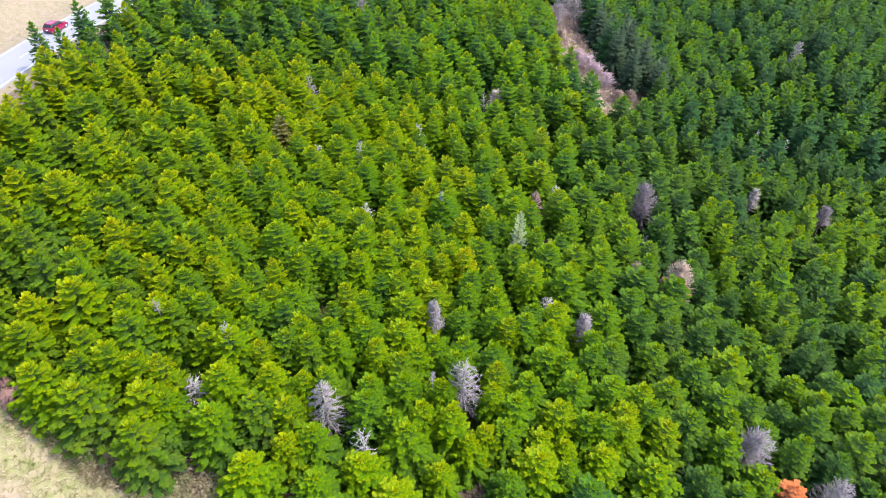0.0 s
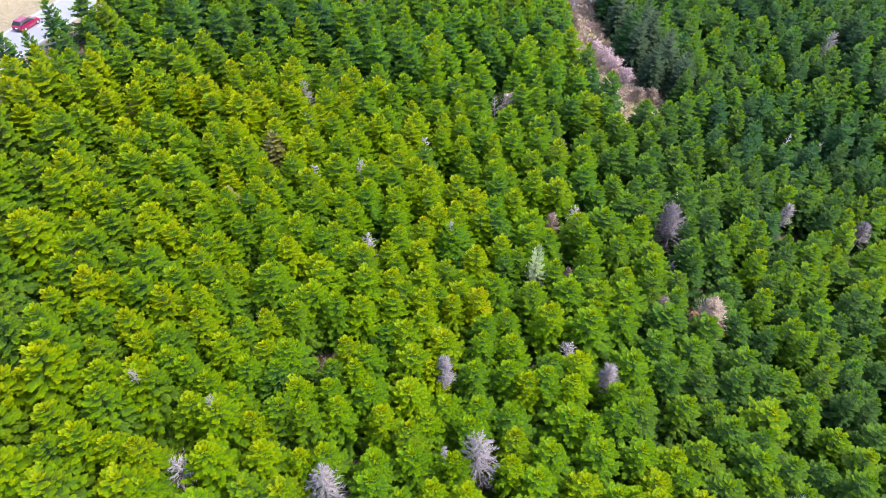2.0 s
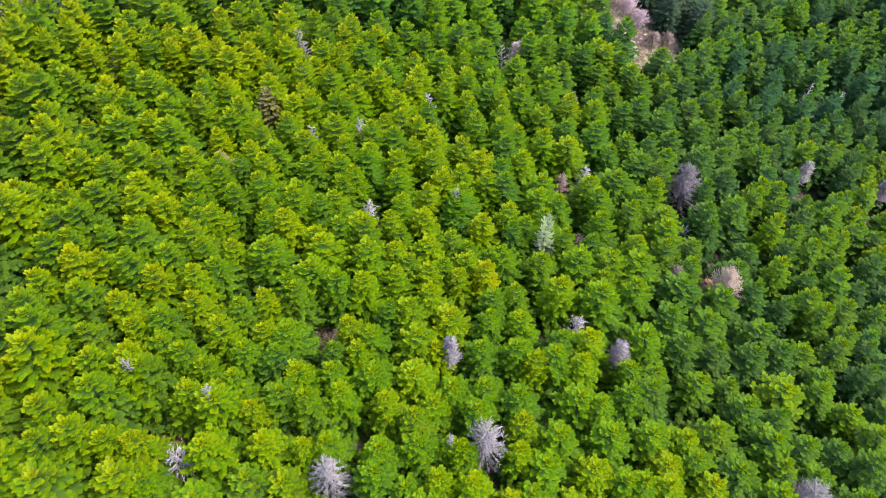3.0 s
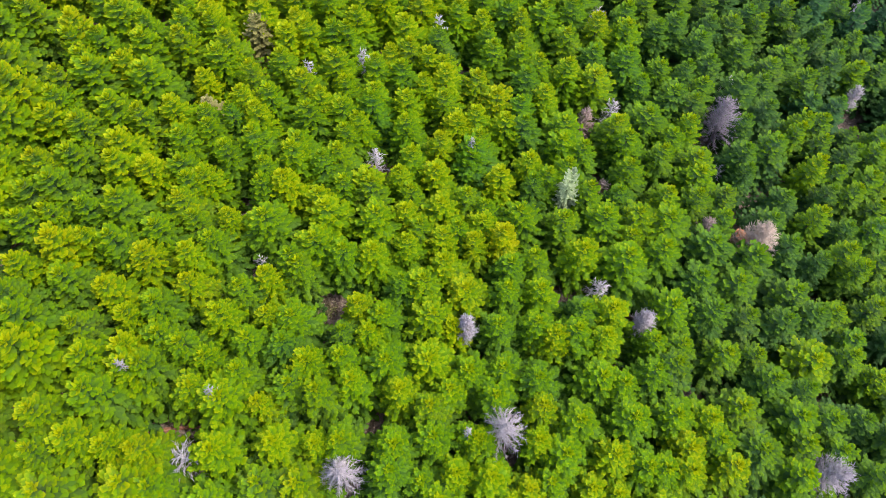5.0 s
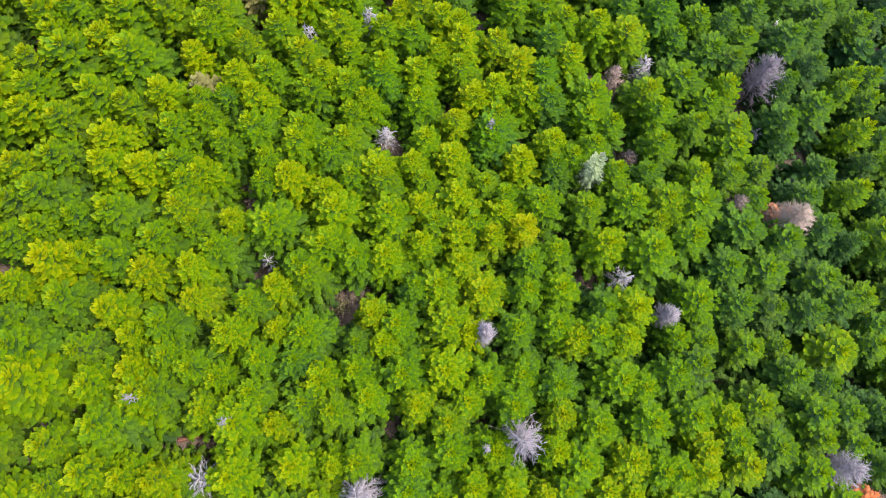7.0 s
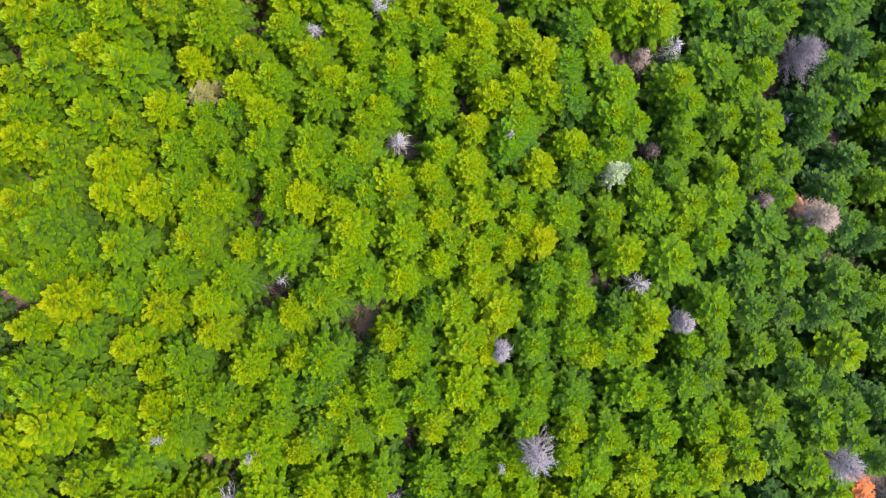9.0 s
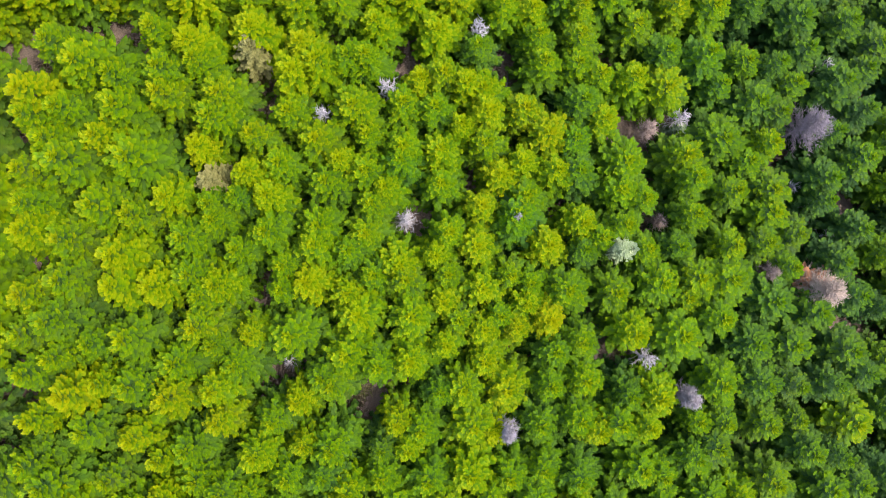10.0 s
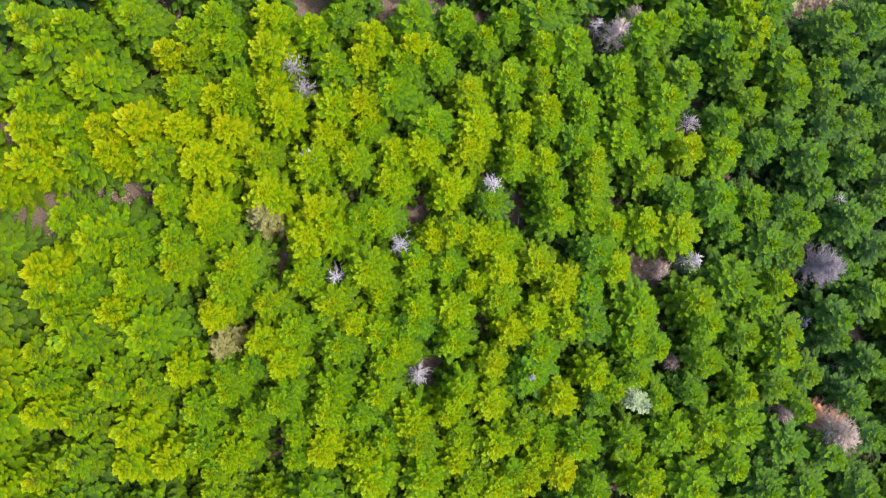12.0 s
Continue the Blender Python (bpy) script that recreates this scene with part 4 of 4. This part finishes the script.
def skirt(tree, shape, top, width, squash, material):
    """Withered sprays left on the lower branches of a dying fir, as a part of it."""
    v, f, fr = NEAR_SHAPES[shape]
    low = f[v[f].max(axis=1)[:, 2] < top]
    ob = new("withered_sprays", mesh_of("withered_sprays", v * np.array((width, width, squash), np.float32), low, {"fresh": fr}, [material]))
    ob.parent = tree
    ob.color = (0.4, 0.0, 0.0, 1.0)
    return tagged(ob, "orange-brown withered sprays")


dry_fir(34.4, 31.2, 6.4, 0.84, LEAF_ORANGE, "dying fir with orange withered sprays between bare trees", 2, 0.45)
skirt(plume(29.2, 57.9, 9.0, 2.7, 330, 15, material=DEAD_TAN, label="dying fir with dense dry pinkish tan twigs and orange lower sprays"), 4, 5.6, 0.92, 1.0, LEAF_RUST)


# ---- fallen logs ----
def fallen_log(x, y, turn, length, r, material, label):
    bm = bmesh.new()
    n, sides = 9, 9
    rings = []
    rnd = random.Random(int(x * 10))
    for i in range(n):
        f = i / (n - 1)
        rr = r * (1 - 0.45 * f) * rnd.uniform(0.93, 1.07)
        rings.append([bm.verts.new((length * (f - 0.5), rr * math.cos(6.2832 * k / sides) + 0.05 * math.sin(f * 5), r + rr * math.sin(6.2832 * k / sides))) for k in range(sides)])
    for a_, b_ in zip(rings, rings[1:]):
        for k in range(sides):
            bm.faces.new((a_[k], a_[(k + 1) % sides], b_[(k + 1) % sides], b_[k]))
    bm.faces.new(rings[0][::-1])
    bm.faces.new(rings[-1])
    bmesh.ops.recalc_face_normals(bm, faces=bm.faces)
    log = new("fallen_log")
    tagged(log, label, "log")
    d = Vector((math.cos(turn), math.sin(turn)))
    z0, z1 = land(x - d.x * length / 2, y - d.y * length / 2), land(x + d.x * length / 2, y + d.y * length / 2)
    log.matrix_basis = Matrix.LocRotScale((x, y, (z0 + z1) / 2 - 0.06), Euler((0, -math.atan2(z1 - z0, length), turn)), None)
    stem = part("stem", bm, material, log)
    for k in range(5):
        V, F = [], []
        limb(V, F, rnd, Vector((length * rnd.uniform(-0.3, 0.45), 0, r * 1.2)), Vector((0.4, rnd.choice((-1, 1)) * 0.8, 0.6)).normalized(), 0.7, 0.03, 0.1, 3, 0.25)
        ob = new("stub", mesh_of("log_stub", [tuple(v) for v in V], F, mats=[material]))
        ob.parent = log
    return log


LOG_RED = wood("reddish_rotten_wood", (0.16, 0.07, 0.045), (0.38, 0.20, 0.14))
fallen_log(-23.8, 38.0, 0.15, 3.6, 0.20, LOG_RED, "reddish brown rotten log lying in a gap")
fallen_log(-0.4, 76.6, 1.5, 3.4, 0.12, DEAD_GREY, "bleached grey log lying on dark litter in a gap")
fallen_log(14.3, 71.0, 0.2, 3.2, 0.10, BARK, "dark thin log lying in a gap")
fallen_log(29.4, 71.0, 0.1, 3.5, 0.12, BARK, "dark log lying on shaded litter in a gap")


# ---- tufts and scrub ----
def tufts(name, label, category, places, material, size, blades, seed, attrs=False):
    """Many small tufts of narrow bent blades in one mesh."""
    rnd = random.Random(seed)
    V, F = [], []
    for x, y, k in places:
        z = land(x, y) - 0.03
        for _ in range(blades):
            az, h = rnd.uniform(0, 6.28), size * k * rnd.uniform(0.5, 1.2)
            lean = rnd.uniform(0.1, 0.9)
            c, s = math.cos(az), math.sin(az)
            w = 0.05 * size * rnd.uniform(0.6, 1.4)
            bx, by = x + rnd.gauss(0, 0.22 * size), y + rnd.gauss(0, 0.22 * size)
            i = len(V)
            V.extend(((bx - s * w, by + c * w, z), (bx + s * w, by - c * w, z), (bx + c * lean * h * 0.4 + s * w * 0.7, by + s * lean * h * 0.4 - c * w * 0.7, z + h * 0.6), (bx + c * lean * h, by + s * lean * h, z + h * (1 - 0.35 * lean))))
            F.extend(((i, i + 1, i + 2), (i, i + 2, i + 3)))
    me = mesh_of(name, V, F, mats=[material])
    return tagged(new(name, me), label, category, kind="stuff")


def straw(light=1.0, green=(0.24, 0.27, 0.07)):
    m = Nodes("dry_grass_blades")
    isl = m.add("NewGeometry").outputs["Random Per Island"]
    patch = m.noise(0.5, 3.0)
    col = m.ramp(isl, (0.0, (0.24 * light, 0.19 * light, 0.11 * light)), (0.5, (0.36 * light, 0.30 * light, 0.19 * light)), (1.0, (0.46 * light, 0.40 * light, 0.29 * light)))
    col = m.mix(m.ramp(patch, (0.45, (0, 0, 0)), (0.62, (0.8, 0.8, 0.8))), col, green)
    return m.finish(col, 0.8, 0.2)


STRAW = straw()
VERGE_STRAW = straw(1.15, (0.28, 0.25, 0.13))
MEADOW = straw(1.1, (0.24, 0.29, 0.08))
EDGE_GRASS = straw(0.85, (0.19, 0.22, 0.09))
rnd = random.Random(41)
spots = []
while len(spots) < 8000:
    x, y = rnd.uniform(-62, -4), rnd.uniform(6, 48)
    if in_clearing(x, y) > 0.55 and rnd.random() < smooth((y - 4) / 14) * smooth((x + 66) / 12):
        spots.append((x, y, rnd.uniform(0.6, 1.3)))
tufts("meadow_grass", "dry straw and green meadow grass", "grass", spots, MEADOW, 0.40, 6, 42)
spots = []
while len(spots) < 2600:
    x = rnd.uniform(-46, -8)
    y = clearing_edge(x) + rnd.uniform(-0.6, 3.4)
    if y > 8:
        spots.append((x, y, rnd.uniform(0.6, 1.4)))
tufts("edge_grass", "grey-green and tan rough grass under the firs at the meadow's edge", "grass", spots, EDGE_GRASS, 0.6, 7, 47)
spots = []
while len(spots) < 4200:
    s, d = rnd.uniform(-25, 60), rnd.uniform(-26, 8.0)
    x, y = road_point(s)
    if d < -4.4 or d > 4.2:
        spots.append((x + ROAD_N.x * d, y + ROAD_N.y * d, rnd.uniform(0.5, 1.4)))
tufts("verge_grass", "dry straw-coloured grass on the road verge", "grass", spots, VERGE_STRAW, 0.22, 6, 43)
spots = []
while len(spots) < 1300:
    x, y = rnd.uniform(14, 46), rnd.uniform(94, 153)
    if in_gully(x, y) > 0.4:
        spots.append((x, y, rnd.uniform(0.6, 1.5)))
tufts("gully_scrub", "pinkish tan dry scrub and straw in the hollow", "scrub", spots, SHRUB_PINK, 0.75, 16, 44)
tufts("gully_straw", "pale straw grass in the hollow", "grass", [(x + 0.7, y - 0.6, 1.0) for x, y, k in spots if k > 0.9], MEADOW, 0.5, 8, 46)
spots = []
for hx, hy, n, r in ((-14.0, 48.9, 150, 1.1), (-9.0, 88.0, 40, 1.3), (-31.9, 88.4, 60, 1.6), (-34.5, 78.4, 70, 2.0), (-38.2, 75.4, 60, 2.0), (-22.2, 81.5, 40, 1.0), (-20.5, 34.5, 70, 2.2), (25.2, 38.2, 50, 1.4), (-26.0, 56.4, 30, 1.0), (-22.5, 58.6, 30, 0.8), (18.5, 81.0, 30, 1.0), (-24.0, 66.0, 30, 1.0), (13.9, 63.7, 30, 1.2), (-37.5, 76.3, 40, 1.6), (-16.8, 32.6, 70, 2.4), (30.5, 40.4, 40, 1.3), (10.5, 50.6, 40, 1.2)):
    for _ in range(n):
        spots.append((hx + rnd.gauss(0, r * 0.6), hy + rnd.gauss(0, r * 0.6), rnd.uniform(0.6, 1.3)))
tufts("gap_grass", "dry straw tufts in gaps between the firs", "grass", spots, STRAW, 0.55, 9, 45)
for k, (bx, by, bh, br_) in enumerate(((24.3, 138.4, 5.0, 3.0), (28.5, 142.0, 5.6, 3.4), (26.5, 146.0, 5.4, 3.4), (26.0, 119.6, 2.6, 2.2), (27.2, 116.8, 2.8, 2.4), (28.4, 114.3, 2.6, 2.2), (29.6, 111.8, 2.5, 2.0), (33.6, 107.8, 2.2, 1.5), (23.8, 131.0, 2.2, 1.6), (31.4, 107.0, 2.2, 1.5))):
    plume(bx, by, bh, br_, 110, 11, DEAD_LILAC if k < 3 else SHRUB_LILAC if k < 7 else DEAD_BROWN, "leafless bush with a tangle of dry stems, in the open hollow")
for bx, by in ((-39.6, 35.6), (-38.6, 34.0), (-40.6, 34.2), (-37.8, 35.4)):
    plume(bx, by, 1.3, 1.1, 90, 9, SHRUB_RED, "low bush of reddish pink dry stems at the meadow's edge", clear=0.3)


# ---- the car on the road ----
def build_car(s, d, heading_sign=1):
    car = new("car")
    tagged(car, "small crimson hatchback car with dark windows, on the road", "car")
    x, y = road_point(s)
    z = hillside(x, y) - 0.03
    turn = math.atan2(ROAD_D.y, ROAD_D.x) + (0 if heading_sign > 0 else math.pi)
    pitch = math.atan2(hillside(*road_point(s + 2)) - hillside(*road_point(s - 2)), 4) * heading_sign
    car.matrix_basis = Matrix.LocRotScale((x + ROAD_N.x * d, y + ROAD_N.y * d, z), Euler((0, -pitch, turn)), None)

    def loft(sections, material, name, parent, label="", bevel=0.05):
        """A hull from cross-sections: x, half-width at the foot, half-width at the top, z of foot, z of top."""
        bm = bmesh.new()
        rings = []
        for px, w0, w1, z0, z1 in sections:
            rings.append([bm.verts.new((px, yy, zz)) for yy, zz in ((-w0, z0), (-w0 * 1.02, z0 + (z1 - z0) * 0.55), (-w1, z1 - 0.03), (-w1 * 0.85, z1), (w1 * 0.85, z1), (w1, z1 - 0.03), (w0 * 1.02, z0 + (z1 - z0) * 0.55), (w0, z0))])
        for a_, b_ in zip(rings, rings[1:]):
            for k in range(8):
                bm.faces.new((a_[k], a_[(k + 1) % 8], b_[(k + 1) % 8], b_[k]))
        bm.faces.new(rings[0][::-1])
        bm.faces.new(rings[-1])
        bmesh.ops.recalc_face_normals(bm, faces=bm.faces)
        for f in bm.faces:
            f.smooth = False
        return part(name, bm, material, parent, label)

    body = loft([(-1.95, 0.70, 0.66, 0.32, 0.78), (-1.88, 0.80, 0.76, 0.24, 0.96), (-1.2, 0.84, 0.78, 0.20, 0.98), (0.0, 0.84, 0.79, 0.19, 0.96), (0.75, 0.84, 0.78, 0.20, 0.94), (1.55, 0.82, 0.72, 0.22, 0.82), (1.88, 0.74, 0.66, 0.28, 0.70), (1.97, 0.62, 0.58, 0.34, 0.58)], CAR_RED, "body", car)
    loft([(-1.80, 0.72, 0.60, 0.955, 1.00), (-1.45, 0.74, 0.60, 0.955, 1.42), (0.05, 0.74, 0.60, 0.945, 1.44), (0.95, 0.72, 0.62, 0.90, 0.955)], CAR_GLASS, "window_glass", car, "dark glass windows")
    loft([(-1.55, 0.60, 0.56, 1.395, 1.425), (-1.40, 0.62, 0.58, 1.40, 1.475), (0.0, 0.62, 0.58, 1.41, 1.485), (0.18, 0.60, 0.55, 1.39, 1.425)], CAR_RED, "roof", car)
    for px in (-1.22, 1.25):
        for sd in (-1, 1):
            bm = bmesh.new()
            bmesh.ops.create_cone(bm, cap_ends=True, segments=20, radius1=0.31, radius2=0.31, depth=0.20, matrix=Matrix.Translation((px, sd * 0.77, 0.31)) @ Matrix.Rotation(radians(90), 4, 'X'))
            bmesh.ops.bevel(bm, geom=[e_ for e_ in bm.edges if len(e_.link_faces) == 2 and any(len(f.verts) > 4 for f in e_.link_faces)], offset=0.03, segments=2, affect='EDGES')
            wheel = part("wheel", bm, RUBBER, car, "black tyre")
            bm = bmesh.new()
            bmesh.ops.create_cone(bm, cap_ends=True, segments=16, radius1=0.20, radius2=0.17, depth=0.04, matrix=Matrix.Translation((px, sd * 0.875, 0.31)) @ Matrix.Rotation(radians(90 * -sd), 4, 'X'))
            part("rim", bm, RIM, wheel, "alloy rim")
    for sd in (-1, 1):
        for px, py, w, h, mt, nm in ((1.90, 0.52, 0.10, 0.10, LAMP_CLEAR, "headlight"), (-1.92, 0.60, 0.05, 0.16, LAMP_RED, "tail_light"), (0.72, 0.90, 0.08, 0.07, CAR_RED, "mirror")):
            bm = bmesh.new()
            bmesh.ops.create_cube(bm, size=1.0, matrix=Matrix.Translation((px, sd * py, 0.66 if nm == "headlight" else 0.80 if nm == "tail_light" else 0.98)) @ Matrix.Diagonal((w * 1.4, 0.24 if nm != "mirror" else 0.16, h * 1.3, 1)))
            bmesh.ops.bevel(bm, geom=list(bm.edges), offset=0.02, segments=2, affect='EDGES')
            part(nm, bm, mt, car)
    bm = bmesh.new()
    bmesh.ops.create_cube(bm, size=1.0, matrix=Matrix.Translation((-1.965, 0, 0.62)) @ Matrix.Diagonal((0.02, 0.34, 0.17, 1)))
    part("plate", bm, LAMP_CLEAR, car, "plain white plate")
    for px in (1.95, -1.95):
        bm = bmesh.new()
        bmesh.ops.create_cube(bm, size=1.0, matrix=Matrix.Translation((px, 0, 0.36)) @ Matrix.Diagonal((0.10, 1.15, 0.12, 1)))
        bmesh.ops.bevel(bm, geom=list(bm.edges), offset=0.03, segments=2, affect='EDGES')
        part("bumper_trim", bm, TRIM_BLACK, car)
    return car


build_car(-4.1, -1.45)


# ---- the rest of the plantation ----
def fill(x0, x1, y0, y1, gap_x, gap_y, seed, size, free):
    """Rows of firs wherever the ground is wooded and nothing stands yet."""
    count = 0
    for x, y, r1, r2, r3, r4 in planting(x0, x1, y0, y1, gap_x, gap_y, seed):
        inner = -36 < x < 34 and 36 < y < 95
        if not seen_ground(x, y) or open_ground(x, y) > 0.4 or in_clearing(x, y - 2.4) > 0.3 or (-30 < x < -17 and y < 31.0) or off_road(x, y)[1] < 9.0 or not room(x, y, 2.75 if inner else free + 0.35 * smooth((x - 26) / 8)):
            continue
        x, y = clear_of_gaps(x, y)
        patch = noise.noise(Vector((x * 0.05, y * 0.05, 2.0)))
        # tone also carries the shade of the right side, growing from x 12
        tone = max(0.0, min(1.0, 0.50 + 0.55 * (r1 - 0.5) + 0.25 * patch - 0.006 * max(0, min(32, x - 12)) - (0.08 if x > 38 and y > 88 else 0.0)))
        blue = 0.8 * r3 if r2 > 0.86 else 0.25 + 0.55 * r3 if y > 92 and r2 > 0.2 else 0.55 * r3 if x > 34 and y > 92 else 0.0
        if x < -25 and y < 88:
            tone, blue = max(tone, 0.42), 0.0
        tone += light_tone(x, y)
        height = 8.6 * (0.84 + 0.30 * r4) * size * (0.84 if y < 33 else 1.0)
        width = (0.86 + 0.30 * r2) * size
        if NEAR_BOX[0] < x < NEAR_BOX[1] and NEAR_BOX[2] < y < NEAR_BOX[3] and count < 30:
            fir(x, y, height, tone, blue, width)
            count += 1
        else:
            stand.append((x, y, height, width, r3 * 6.28, tone, blue, int(r1 * 997) % len(FAR_SHAPES)))


for rx, ry, rh, rw in ((-55.0, 86.6, 7.6, 0.74), (-52.5, 88.0, 7.3, 0.70), (-52.5, 94.8, 7.8, 0.80), (-47.5, 94.2, 7.8, 0.85), (-49.8, 90.6, 7.2, 0.80)):
    taken.append((rx, ry, 1.0))
    stand.append((rx, ry, rh, rw, rx, 0.25, 0.6, int(ry) % 8))
taken.append((-55.2, 80.4, 1.5))
taken.append((-53.6, 83.0, 0.8))

fill(-120, 120, 2, 96, 3.45, 3.3, 3, 1.0, 2.5)
fill(-120, 120, 97, 182, 3.95, 3.75, 4, 1.12, 2.7)


def join_stand():
    V, F, T, B, D, FR, M, base = [], [], [], [], [], [], [], 0
    for x, y, height, width, turn, tone, blue, k in stand:
        c, s = math.cos(turn), math.sin(turn)
        z = land(x, y)
        for (v, f, fr), mi in (((DISTANT_SHAPES if y > 97 or y < 20 or abs(x) > 41 else NEAR_SHAPES if y < 33 and -30 < x < 14 else FAR_SHAPES)[k], 0), ((TRUNK[0], TRUNK[1], np.zeros(len(TRUNK[0]), np.float32)), 1)):
            w = np.empty_like(v)
            w[:, 0] = x + width * (c * v[:, 0] - s * v[:, 1])
            w[:, 1] = y + width * (s * v[:, 0] + c * v[:, 1])
            w[:, 2] = z + v[:, 2] * height / 8.6
            V.append(w)
            F.append(f + base)
            base += len(v)
            FR.append(fr)
            T.append(np.full(len(v), tone, np.float32))
            B.append(np.full(len(v), blue, np.float32))
            D.append(np.full(len(v), dryness(x, (turn * 7.31) % 1.0), np.float32))
            M.append(np.full(len(f), mi, np.int32))
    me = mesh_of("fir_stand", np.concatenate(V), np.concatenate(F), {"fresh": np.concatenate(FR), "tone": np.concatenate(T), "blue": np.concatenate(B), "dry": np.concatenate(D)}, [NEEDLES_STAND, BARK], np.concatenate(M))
    return tagged(new("fir_stand", me), "dense green plantation of young firs covering the slope", "fir forest", kind="stuff")


join_stand()
